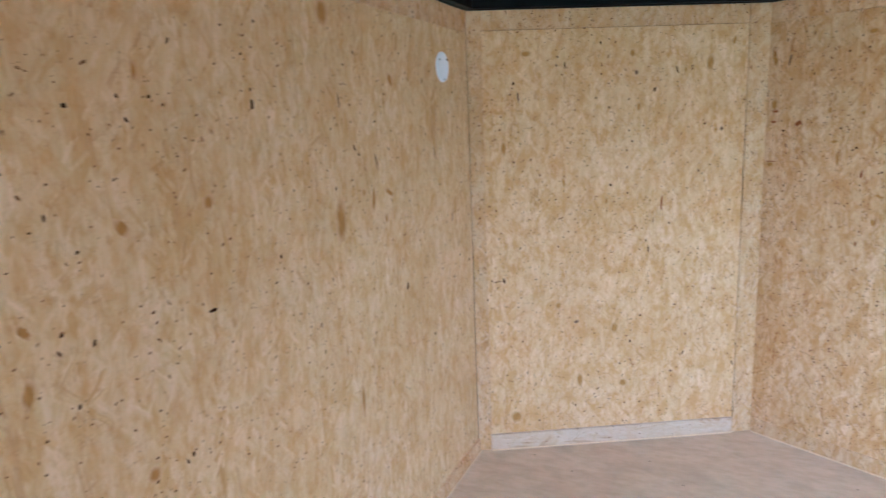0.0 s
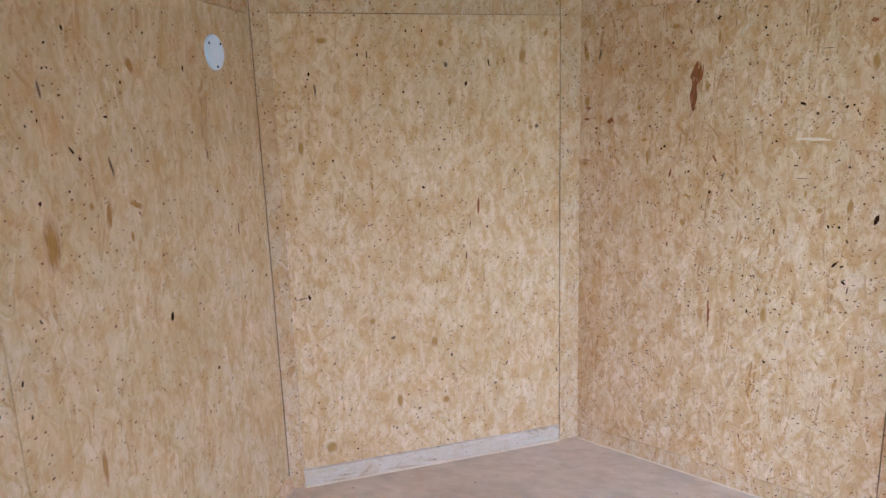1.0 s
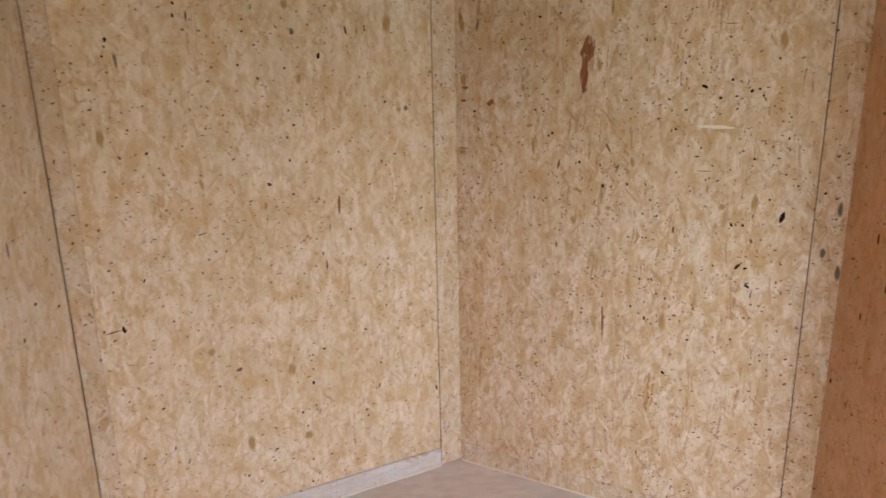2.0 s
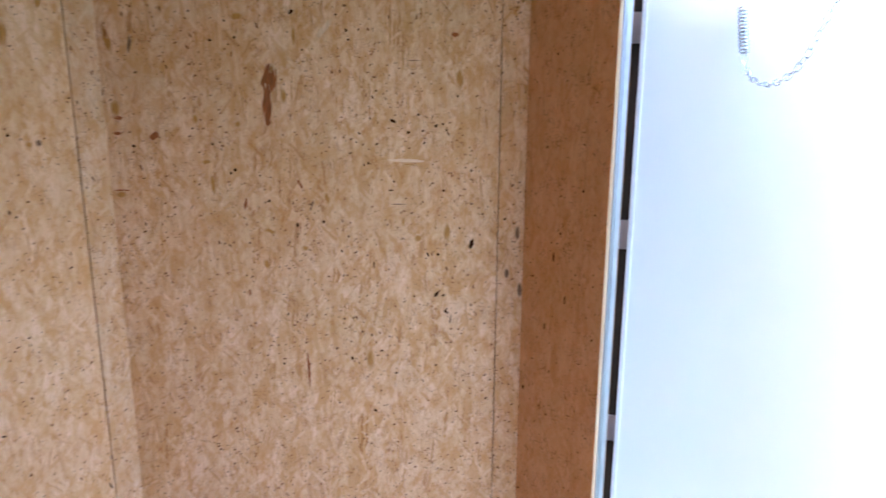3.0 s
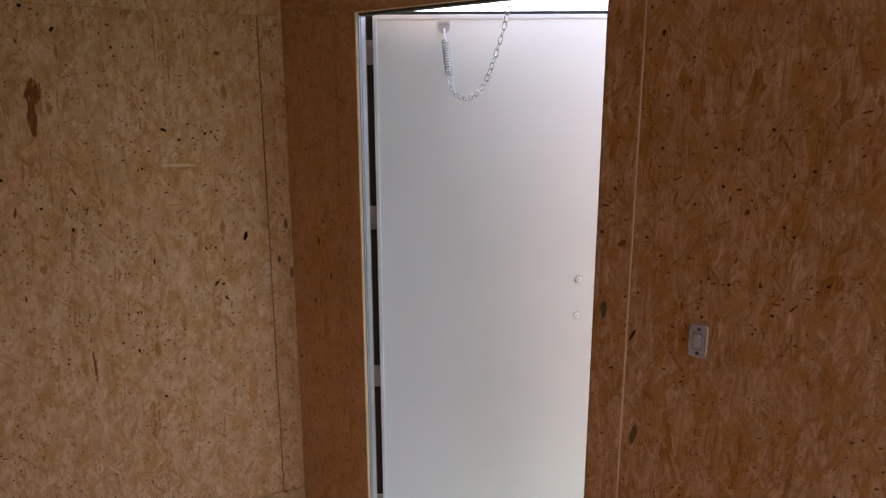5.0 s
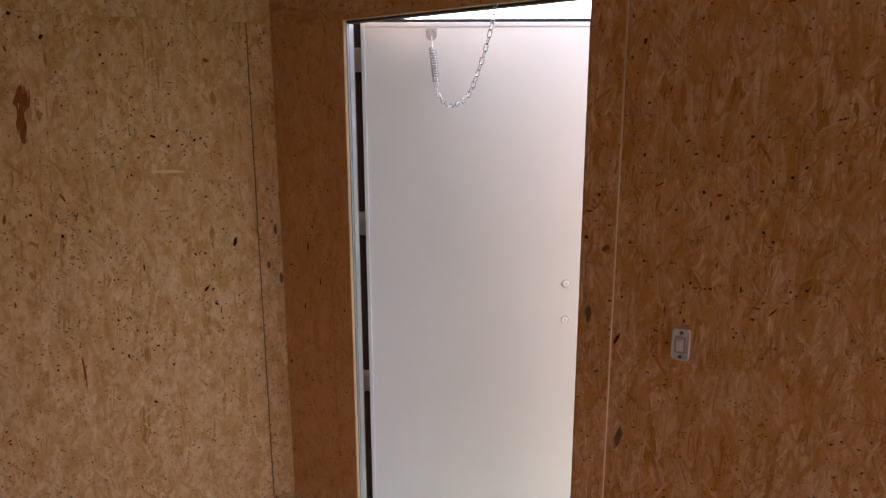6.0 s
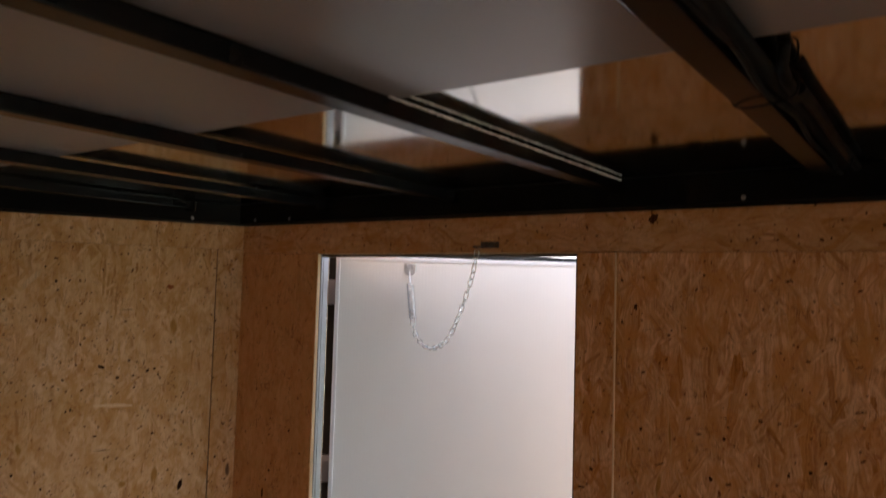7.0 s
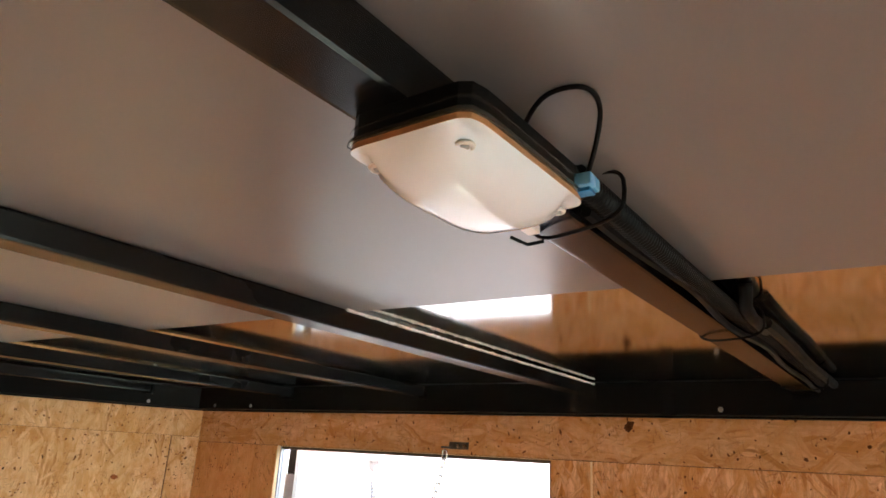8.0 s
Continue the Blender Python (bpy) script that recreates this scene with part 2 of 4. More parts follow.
def ply(name, tones, rough=0.55, length=9.0, fine=120.0, along="z", bumpy=0.15, patches=0.5, dots=0.93, bands=0.88):
    """Plywood or sawn wood: long fine grain, broad bands, a few dots."""
    m, nt, b = material(name)
    if along == "z":
        co = board_coords(nt)
        grain_scale, band_scale = (fine, length, 1), (18.0, 1.6, 1)
    else:
        co = add(nt, "ShaderNodeTexCoord").outputs["Object"]
        grain_scale, band_scale = ((length, fine, fine), (1.4, 9.0, 9.0)) if along == "x" else ((fine, length, fine), (9.0, 1.4, 9.0))
    lo, hi = tones
    g = add(nt, "ShaderNodeVectorMath", {0: co, 1: grain_scale}, operation="MULTIPLY").outputs[0]
    g = add(nt, "ShaderNodeTexNoise", {"Vector": g, "Scale": 1.0, "Detail": 5.0, "Roughness": 0.62}).outputs[0]
    c = ramp(nt, g, [(0.28, lo), (0.62, hi)])
    w = add(nt, "ShaderNodeVectorMath", {0: co, 1: band_scale}, operation="MULTIPLY").outputs[0]
    w = add(nt, "ShaderNodeTexNoise", {"Vector": w, "Scale": 1.0, "Detail": 4.0, "Distortion": 0.6}).outputs[0]
    c = mix(nt, 1.0, c, ramp(nt, w, [(0.3, (bands, bands * 0.955, bands * 0.91)), (0.65, (1.0, 1.0, 1.0))]), "MULTIPLY")
    d = add(nt, "ShaderNodeTexNoise", {"Vector": co, "Scale": 5.0, "Detail": 5.0}).outputs[0]
    c = mix(nt, ramp(nt, d, [(0.5, 0.0), (0.8, patches)]), c, tuple(x * 0.6 for x in lo))
    vo = add(nt, "ShaderNodeTexVoronoi", {"Vector": co, "Scale": 28.0})
    ch = add(nt, "ShaderNodeSeparateColor", {0: vo.outputs["Color"]})
    dot = mix(nt, 1.0, ramp(nt, vo.outputs["Distance"], [(0.08, 1.0), (0.14, 0.0)]), ramp(nt, ch.outputs[0], [(dots, 0.0), (dots + 0.02, 0.8)]), "MULTIPLY")
    c = mix(nt, dot, c, (0.06, 0.03, 0.015))
    nt.links.new(c, b.inputs["Base Color"])
    b.inputs["Roughness"].default_value = rough
    bumped(nt, b, g, bumpy, 0.0006)
    return m


OSB = osb("strand_board", ((0.73, 0.485, 0.292), (0.62, 0.38, 0.184), (0.44, 0.222, 0.072)), contrast=0.72, specks=0.3, stains=1.3, fibre=0.5)
LEFT = osb("strand_board_smooth", ((0.72, 0.505, 0.30), (0.62, 0.40, 0.195), (0.46, 0.250, 0.085)), contrast=0.75, specks=0.15, fibre=0.45)
FLAKED = osb("strand_board_flaked", ((0.71, 0.472, 0.285), (0.59, 0.350, 0.165), (0.40, 0.176, 0.056)), contrast=0.85, specks=0.6, ribs=1.5, stains=1.2, fibre=1.0, edge=0.34)
# Heavier grain; the redder tones stand in for light bounced between the walls.
SIDE = osb("strand_board_grained_bounce", ((0.74, 0.450, 0.262), (0.65, 0.350, 0.160), (0.39, 0.148, 0.048)), contrast=1.5, specks=0.1, ribs=2.0, stains=1.4, fibre=1.2, size=0.95, edge=0.60, fan=0.85, grainy=1.7)
STRIP = osb("strand_board_strip", ((0.65, 0.435, 0.265), (0.57, 0.345, 0.168), (0.43, 0.210, 0.070)), contrast=0.85, specks=0.8)
OVER = osb("strand_board_laid", ((0.645, 0.396, 0.230), (0.56, 0.312, 0.142), (0.40, 0.175, 0.058)), contrast=1.1, specks=0.25, lean=90, ribs=1.3)
# Smoother strand board whose darker orange carries the shade beside the door.
PLY = osb("smooth_board_shaded", ((0.65, 0.365, 0.178), (0.575, 0.303, 0.132), (0.40, 0.172, 0.058)), contrast=0.6, specks=0.1, rough=0.55, ribs=0.5, stains=0.8, fibre=1.4)
PALE = ply("sawn_edge", ((0.74, 0.54, 0.35), (0.84, 0.65, 0.45)), length=30.0, fine=260.0, rough=0.7)
BASE = osb("baseboard_wood", ((0.62, 0.455, 0.335), (0.57, 0.405, 0.29), (0.45, 0.29, 0.17)), contrast=0.6, specks=0.1, stains=0.4, fibre=0.3, lean=90, size=1.6)
FLOOR = ply("floor_ply", ((0.60, 0.42, 0.275), (0.73, 0.54, 0.38)), along="x", rough=0.5, patches=0.55, bumpy=0.03, fine=26.0, length=13.0)
# Near-black brown that paints the shade on the door frame's header.
HEADER_SHADE = plain("header_shade", (0.05, 0.035, 0.025), 0.8)
CORE = plain("brown_stud", (0.20, 0.105, 0.05), 0.85, vary=0.3, scale=20)


def stain(name, colour, strong, rough=0.7, hard=0.3, board=(0.60, 0.375, 0.20), depth=0.5):
    """A stain or stained strand that soaks into the board: fibrous, thinning out towards its edge."""
    m, nt, b = material(name)
    tc = add(nt, "ShaderNodeTexCoord")
    st = add(nt, "ShaderNodeVectorMath", {0: tc.outputs["Object"], 1: (260.0, 260.0, 34.0)}, operation="MULTIPLY").outputs[0]
    n = add(nt, "ShaderNodeTexNoise", {"Vector": st, "Scale": 1.0, "Detail": 4.0}).outputs[0]
    lo = tuple(c * depth for c in colour)
    mid = add(nt, "ShaderNodeVectorMath", {0: tc.outputs["Generated"], 1: (-0.5, -0.5, -0.5)}, operation="ADD").outputs[0]
    mid = add(nt, "ShaderNodeVectorMath", {0: mid, 1: (1.0, 0.0, 1.0)}, operation="MULTIPLY").outputs[0]
    far = add(nt, "ShaderNodeVectorMath", {0: mid}, operation="LENGTH").outputs["Value"]
    far = maths(nt, "ADD", far, maths(nt, "MULTIPLY", maths(nt, "SUBTRACT", n, 0.5), 0.55))
    soaked = ramp(nt, far, [(hard, strong), (0.50, 0.0)])
    nt.links.new(mix(nt, soaked, board, ramp(nt, n, [(0.34, lo), (0.60, colour)])), b.inputs["Base Color"])
    b.inputs["Roughness"].default_value = rough
    b.inputs["Specular IOR Level"].default_value = 0.03
    return m


STREAK = stain("red_bark", (0.27, 0.070, 0.016), 0.93, hard=0.40)
KNOT = plain("dark_bark", (0.028, 0.010, 0.004), 0.9, vary=0.4, scale=150, spec=0.0)
BROWN_KNOT = plain("brown_bark", (0.085, 0.033, 0.013), 0.9, vary=0.4, scale=150, spec=0.0)
AMBER = stain("amber_strand", (0.41, 0.195, 0.036), 0.88, hard=0.24, depth=0.7)
PALE_FLAKE = plain("pale_strand", (0.70, 0.49, 0.31), 0.65, vary=0.12, scale=160, spec=0.1)
PALE_STRAND = stain("pale_soft_strand", (0.74, 0.53, 0.35), 0.6, hard=0.3)
GREY_STAIN = stain("grey_smudge", (0.115, 0.062, 0.040), 0.85, hard=0.30)
BLACK = plain("black_steel", (0.006, 0.006, 0.007), 0.2, vary=0.1, scale=18, spec=0.2, rvary=0.015)
RAIL = plain("black_rail_paint", (0.004, 0.004, 0.0045), 0.42, vary=0.15, scale=18, spec=0.06, rvary=0.02)
ROOFMETAL = plain("bright_roof_sheet", (0.80, 0.82, 0.79), 0.09, metal=1.0, vary=0.03, scale=6, rvary=0.01)
LINER = plain("satin_liner", (0.172, 0.163, 0.172), 0.28, vary=0.02, scale=3, spec=0.7, rvary=0.004)
TRIM = plain("satin_trim", (0.70, 0.70, 0.75), 0.35, vary=0.04)
ALU = plain("mill_aluminium", (0.38, 0.38, 0.43), 0.34, metal=1.0, vary=0.06, scale=40)
ZINC = plain("zinc_steel", (0.70, 0.72, 0.77), 0.26, metal=0.45, vary=0.04, scale=40, rvary=0.01)
CHAIN = plain("chain_steel", (0.46, 0.47, 0.50), 0.2, metal=0.95, vary=0.15, scale=120)
DULL = plain("dull_steel", (0.34, 0.35, 0.38), 0.4, metal=0.5, vary=0.2, scale=120)
BROWNED = plain("browned_steel", (0.09, 0.075, 0.065), 0.4, metal=0.5, vary=0.3, scale=120)
STRAP = plain("grey_strap_metal", (0.26, 0.27, 0.32), 0.42, vary=0.06, scale=40)
GLINT = plain("pale_glint", (0.62, 0.62, 0.64), 0.5, vary=0.35, scale=300)
SKIN = plain("black_skin", (0.010, 0.010, 0.012), 0.35, vary=0.1)
RUBBER = plain("black_rubber", (0.007, 0.007, 0.008), 0.6, vary=0.2, spec=0.2)
VINYL = plain("black_loom", (0.006, 0.006, 0.0065), 0.5, vary=0.2, spec=0.09)
WHITE = plain("white_plastic", (0.80, 0.79, 0.86), 0.35, vary=0.03)
CAP = plain("bright_white_plastic", (0.90, 0.90, 0.92), 0.25, vary=0.02)
EDGE = ply("dark_sawn_edge", ((0.40, 0.26, 0.15), (0.52, 0.36, 0.23)), length=30.0, fine=260.0, rough=0.7)
SWITCH = plain("translucent_white_plastic", (0.68, 0.65, 0.74), 0.22, vary=0.08)
GREY = plain("smoky_plastic", (0.40, 0.38, 0.43), 0.25, vary=0.1)
BOSS = plain("grey_plastic", (0.60, 0.58, 0.58), 0.35, vary=0.1)
BLUE = plain("blue_plastic", (0.03, 0.22, 0.55), 0.35, vary=0.1)
PALEBLUE = plain("light_blue_plastic", (0.16, 0.42, 0.74), 0.3, vary=0.05)
ORANGE = plain("amber_gasket", (0.36, 0.18, 0.075), 0.4, vary=0.25, scale=60)

# the door's skin: white, with a fine pebbled, faintly ribbed surface
DOORSKIN, _nt, _b = material("white_pebbled_skin")
_co = add(_nt, "ShaderNodeTexCoord").outputs["Object"]
_n = add(_nt, "ShaderNodeTexNoise", {"Vector": _co, "Scale": 420.0, "Detail": 2.0}).outputs[0]
_rib = add(_nt, "ShaderNodeTexWave", {"Vector": _co, "Scale": 32.0, "Distortion": 0.3, "Detail": 1.0}, bands_direction="X").outputs["Fac"]
_big = add(_nt, "ShaderNodeTexNoise", {"Vector": _co, "Scale": 3.0, "Detail": 4.0}).outputs[0]
_nt.links.new(ramp(_nt, _big, [(0.3, (0.75, 0.75, 0.775)), (0.7, (0.79, 0.79, 0.815))]), _b.inputs["Base Color"])
_b.inputs["Roughness"].default_value = 0.45
bumped(_nt, _b, mix(_nt, 0.2, _n, _rib), 0.3, 0.0006)

# the lamp's lens: frosted plastic that lets light through
LENSMAT, _nt, _b = material("frosted_lens")
_b.inputs["Base Color"].default_value = (0.76, 0.83, 0.97, 1)
_b.inputs["Coat Weight"].default_value = 1.0
_b.inputs["Coat Roughness"].default_value = 0.04
_b.inputs["Roughness"].default_value = 0.13
_b.inputs["Transmission Weight"].default_value = 0.0
_b.inputs["Subsurface Weight"].default_value = 0.0
_co = add(_nt, "ShaderNodeTexCoord").outputs["Object"]
_n = add(_nt, "ShaderNodeTexNoise", {"Vector": _co, "Scale": 900.0, "Detail": 2.0}).outputs[0]
bumped(_nt, _b, _n, 0.12, 0.0005)
CLEAR, _nt, _b = material("clear_plastic")
_b.inputs["Base Color"].default_value = (0.90, 0.88, 0.87, 1)
_b.inputs["Roughness"].default_value = 0.03
_b.inputs["Transmission Weight"].default_value = 0.96
_b.inputs["IOR"].default_value = 1.45

# ---- the large structure ----
def wall(name, a, b, label, holes=()):
    """A wall's dark core, in its own frame: x from a to b, y outwards, z up; the boards' face is y = 0."""
    a, b = Vector((*a, 0)), Vector((*b, 0))
    d = b - a
    bm = bmesh.new()
    if holes:
        h0, h1, top = holes
        box(-0.05, h0 - 0.001, 0.012, 0.048, -0.02, ROOF, bm=bm)
        box(h1 + 0.001, d.length + 0.05, 0.012, 0.048, -0.02, ROOF, bm=bm)
        box(h0 - 0.001, h1 + 0.001, 0.012, 0.048, top + 0.001, ROOF, bm=bm)
    else:
        box(-0.05, d.length + 0.05, 0.012, 0.048, -0.02, ROOF, bm=bm)
    ob = part(name, bm, CORE)
    ob.matrix_world = Matrix.Translation(a) @ Matrix.Rotation(math.atan2(d.y, d.x), 4, "Z")
    tagged(ob, label, "wall", kind="structure")
    return ob, d.length


def board(parent, name, x0, x1, z0, z1, mat=None, face=0.0, thick=0.010, bevel=0.0012, label=""):
    return part(name, box(x0, x1, face, face + thick, z0, z1, bevel), mat or OSB, parent, label)


def base(parent, x0, x1, high, mat=None, label=""):
    """A baseboard: a thin strip with a sloping face."""
    bm = bmesh.new()
    prof = [(0.0, 0.0), (-0.011, 0.0), (-0.0105, high * 0.25), (-0.0085, high - 0.003), (0.0, high)]
    rows = [[bm.verts.new((x, y, z)) for y, z in prof] for x in (x0, x1)]
    n = len(prof)
    for k in range(n):
        bm.faces.new((rows[0][k], rows[0][(k + 1) % n], rows[1][(k + 1) % n], rows[1][k]))
    bm.faces.new(rows[0][::-1])
    bm.faces.new(rows[1])
    part("floor_bead", box(x0, x1, -0.0145, -0.0112, 0.0002, 0.005), PALE_FLAKE, parent, "pale bead along the floor")
    return part("baseboard", bm, mat or BASE, parent, label or "pale bare wooden baseboard")


def rail(parent, x0, x1, joints=()):
    """The black steel rail that caps a wall, with a thin lip below."""
    bm = box(x0, x1, -0.034, 0.010, TOP + 0.004, ROOF - 0.001, 0.004)
    box(x0, x1, -0.006, 0.010, TOP + 0.001, TOP + 0.0035, bm=bm)
    ob = part("top_rail", bm, RAIL, parent, "black painted steel top rail")
    for x, z0, z1 in joints:
        part("joint_plate", box(x - 0.012, x + 0.012, -0.037, -0.0335, z0, z1, 0.001), BLACK, ob)
    return ob


CORNER_A, CORNER_D = (-W, 0.015), (W, 0.0)
wall_left, LEN_A = wall("wall_left", (-W, -LONG), CORNER_A, "trailer side wall lined with raw strand board panels")
wall_nose_left, LEN_B = wall("wall_nose_left", CORNER_A, APEX, "slanted nose wall lined with pale strand board")
wall_nose_right, LEN_C = wall("wall_nose_right", APEX, CORNER_D, "slanted nose wall of strand board with dark flecks")
wall_right, LEN_D = wall("wall_right", CORNER_D, (W, -LONG), "trailer side wall of strand board with a door opening", (DOOR_A, DOOR_B, DOOR_TOP))
wall_rear, LEN_R = wall("wall_rear", (W, -LONG), (-W, -LONG), "rear frame of the trailer, its wide doorway open", (0.06, 2 * W - 0.06, 1.79))

# left wall: boards 1.22 m wide, a strip along the top
xs = LEN_A - 1.150
board(wall_left, "panel", xs + 0.0012, LEN_A - 0.0040, 0, 1.756, LEFT)
board(wall_left, "panel", xs - 1.22, xs - 0.0012, 0, 1.756, LEFT)
board(wall_left, "panel", 0.0, xs - 1.223, 0, 1.756, LEFT)
board(wall_left, "strip", 0.0, LEN_A - 0.0018, 1.7573, TOP, STRIP)
base(wall_left, 0.0, LEN_A - 0.006, 0.06, STRIP)
rail(wall_left, 0.0, LEN_A - 0.02)
# nose, left half: a panel framed by strips on all sides
board(wall_nose_left, "strip", 0.001, 0.0570, 0, TOP, STRIP)
board(wall_nose_left, "panel", 0.058, LEN_B - 0.0885, 0, 1.762)
board(wall_nose_left, "strip", LEN_B - 0.0855, LEN_B, 0, TOP, STRIP, face=-0.0015, thick=0.0115)
board(wall_nose_left, "strip", 0.058, LEN_B - 0.0885, 1.7645, TOP, STRIP)
base(wall_nose_left, 0.0555, LEN_B - 0.092, 0.073)
rail(wall_nose_left, 0.0, LEN_B + 0.006)
# nose, right half
board(wall_nose_right, "panel", 0.0, LEN_C - 0.0795, 0, 1.7622, FLAKED)
board(wall_nose_right, "strip", LEN_C - 0.0765, LEN_C, 0, 1.7622, FLAKED)
board(wall_nose_right, "strip", 0.0, LEN_C, 1.7632, TOP, FLAKED)
base(wall_nose_right, 0.012, LEN_C - 0.004, 0.066, STRIP)
rail(wall_nose_right, -0.006, LEN_C)
# right wall round the door
board(wall_right, "panel", 0.0, 0.2428, 0, 1.750, PLY, label="smooth board beside the door, its shade put into the orange brown")
board(wall_right, "strip", 0.245, DOOR_A, 0, 1.750, PLY, face=-0.001, thick=0.011)
board(wall_right, "strip", 0.0, LEN_D, 1.7515, TOP, OVER, label="strand board strip over the door")
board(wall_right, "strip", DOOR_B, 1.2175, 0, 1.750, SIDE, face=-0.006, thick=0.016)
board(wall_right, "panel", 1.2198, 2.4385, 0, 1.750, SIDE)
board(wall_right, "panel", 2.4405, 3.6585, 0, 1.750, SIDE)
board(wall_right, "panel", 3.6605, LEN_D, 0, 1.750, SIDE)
# pale sawn edges of the boards
part("sawn_edge", box(DOOR_A + 0.0003, DOOR_A + 0.0013, 0.0005, 0.011, 0, 1.7495), EDGE, wall_right, "pale sawn board edge")
part("sawn_edge", box(DOOR_B - 0.0013, DOOR_B - 0.0003, 0.0005, 0.011, 0, 1.7495), PALE, wall_right, "pale sawn board edge")
part("sawn_edge", box(DOOR_A, DOOR_B, 0.0005, 0.011, DOOR_TOP + 0.0012, DOOR_TOP + 0.0022), PALE, wall_right, "pale sawn board edge")
part("sawn_edge", box(1.2176, 1.2199, -0.0062, 0.006, 0, 1.7498), PALE, wall_right, "pale sawn board edge")
rail(wall_right, 0.0, LEN_D, ((1.197, TOP + 0.006, 1.893), (1.385, TOP + 0.002, 1.882)))
board(wall_rear, "strip", 0.0, 0.06, 0, TOP, STRIP)
board(wall_rear, "strip", LEN_R - 0.06, LEN_R, 0, TOP, STRIP)
rail(wall_rear, 0.0, LEN_R)

OUTLINE = [(-W - 0.05, -LONG - 0.05), (W + 0.05, -LONG - 0.05), (W + 0.05, 0.02), (APEX[0], APEX[1] + 0.06), (-W - 0.05, 0.027)]
floor = tagged(part("floor", prism(OUTLINE, -0.06, 0.0), FLOOR), "worn pale plywood trailer floor", "floor", kind="structure")
ceiling = tagged(part("ceiling", prism(OUTLINE, ROOF, ROOF + 0.03), ROOFMETAL), "bright bare metal roof sheet between black rafters", "ceiling", kind="structure")
part("liner_sheet", box(-0.318, 0.318, -LONG + 0.01, 0.36, ROOF - 0.0035, ROOF - 0.0005), LINER, ceiling, "grey satin liner sheet")


def rafter(y, half=W - 0.032):
    """A square steel tube across the roof, with a welded plate at each end."""
    ob = new("ceiling_rafter")
    lean = Matrix.Translation((0, y, 0)) @ Matrix(((1, 0, 0, 0), (SKEW, 1, 0, 0), (0, 0, 1, 0), (0, 0, 0, 1)))
    bm = box(-half, half, -0.017, 0.017, RAFT, ROOF - 0.004, 0.003)
    bmesh.ops.transform(bm, matrix=lean, verts=bm.verts)
    part("tube", bm, BLACK, ob)
    for e in (-1, 1):
        bm = box(e * half - 0.004, e * half + 0.004, -0.024, 0.024, RAFT - 0.006, ROOF - 0.004, 0.001)
        bmesh.ops.transform(bm, matrix=lean, verts=bm.verts)
        part("end_plate", bm, BLACK, ob)
    return tagged(ob, "black painted steel roof rafter under the roof sheet", "rafter", "roof rafters")


SKEW = -0.058
for y in (-4.43, -4.02, -3.61, -3.20, -2.79, -2.38, -1.97, -1.560, -0.750, -0.320):
    rafter(y)
rafter(0.09, 0.89)
beaded = rafter(-1.163)
# Ragged pale bead, added to draw the rafter's bright reflection in the roof.
rg = random.Random(9)
bm = tube([(0.30 + 0.72 * k / 130, -0.0182 + rg.uniform(-0.0005, 0.0005), ROOF - 0.0052 + rg.uniform(-0.0005, 0.0005)) for k in range(131)], lambda f: rg.uniform(0.0012, 0.0027), 6)
bmesh.ops.transform(bm, matrix=Matrix.Translation((0, -1.163, 0)) @ Matrix(((1, 0, 0, 0), (SKEW, 1, 0, 0), (0, 0, 1, 0), (0, 0, 0, 1))), verts=bm.verts)
part("glint_bead", bm, GLINT, beaded, "pale ragged bead in place of a bright reflection by the rafter")


# ---- marks that stand out on the boards ----
def mark(parent, x, z, wide, tall, turn, mat, face=0.0, name="dark_strand"):
    """A strand or bark fleck that lies on the board: a thin ragged sliver."""
    bm = bmesh.new()
    n = 9 if max(wide, tall) < 0.012 else 20
    a = radians(turn)
    ring = []
    for k in range(n):
        q = 2 * math.pi * k / n
        r = random.uniform(0.6, 1.1) if max(wide, tall) < 0.02 else random.uniform(0.78, 1.16)
        px, pz = wide / 2 * math.copysign(abs(math.cos(q)) ** 0.8, math.cos(q)) * r, tall / 2 * math.sin(q) * r
        ring.append(bm.verts.new((x + px * math.cos(a) - pz * math.sin(a), face - 0.0004, z + px * math.sin(a) + pz * math.cos(a))))
    bm.faces.new(ring)
    lower = [bm.verts.new(v.co + Vector((0, 0.0006, 0))) for v in ring]
    for k in range(n):
        bm.faces.new((ring[k], ring[(k + 1) % n], lower[(k + 1) % n], lower[k]))
    return part(name, bm, mat, parent)


def marks(parent, mat, rows, face=0.0, name="dark_strand"):
    """Rows of place along the wall, height, width, length and turn."""
    for x, z, wide, tall, turn in rows:
        mark(parent, x, z, wide, tall, turn, mat, face, name)


def specks(parent, places, face=0.0, mat=KNOT):
    """Small bark specks, each of a size and turn of its own."""
    for x, z in places:
        mark(parent, x, z, random.uniform(0.005, 0.009), random.uniform(0.006, 0.011), random.uniform(-60, 60), mat, face, "bark_speck")


marks(wall_nose_right, STREAK, ((0.021, 1.646, 0.01, 0.05, 16), (0.036, 1.412, 0.03, 0.014, -25), (0.033, 1.368, 0.028, 0.01, -5), (0.131, 1.36, 0.036, 0.018, 38), (0.03, 1.208, 0.044, 0.005, -2), (0.536, 0.656, 0.008, 0.13, 3), (0.977, 1.641, 0.021, 0.015, -15), (0.372, 0.902, 0.007, 0.022, 0), (0.374, 1.168, 0.009, 0.042, -15), (0.532, 1.225, 0.007, 0.042, 30)), 0, "red_strand")
marks(wall_nose_right, STREAK, ((0.460, 1.518, 0.044, 0.088, -14), (0.449, 1.405, 0.020, 0.030, 0)), 0, "red_strand")
marks(wall_nose_right, STREAK, ((0.449, 1.450, 0.026, 0.110, -3),), -0.0006, "red_strand")
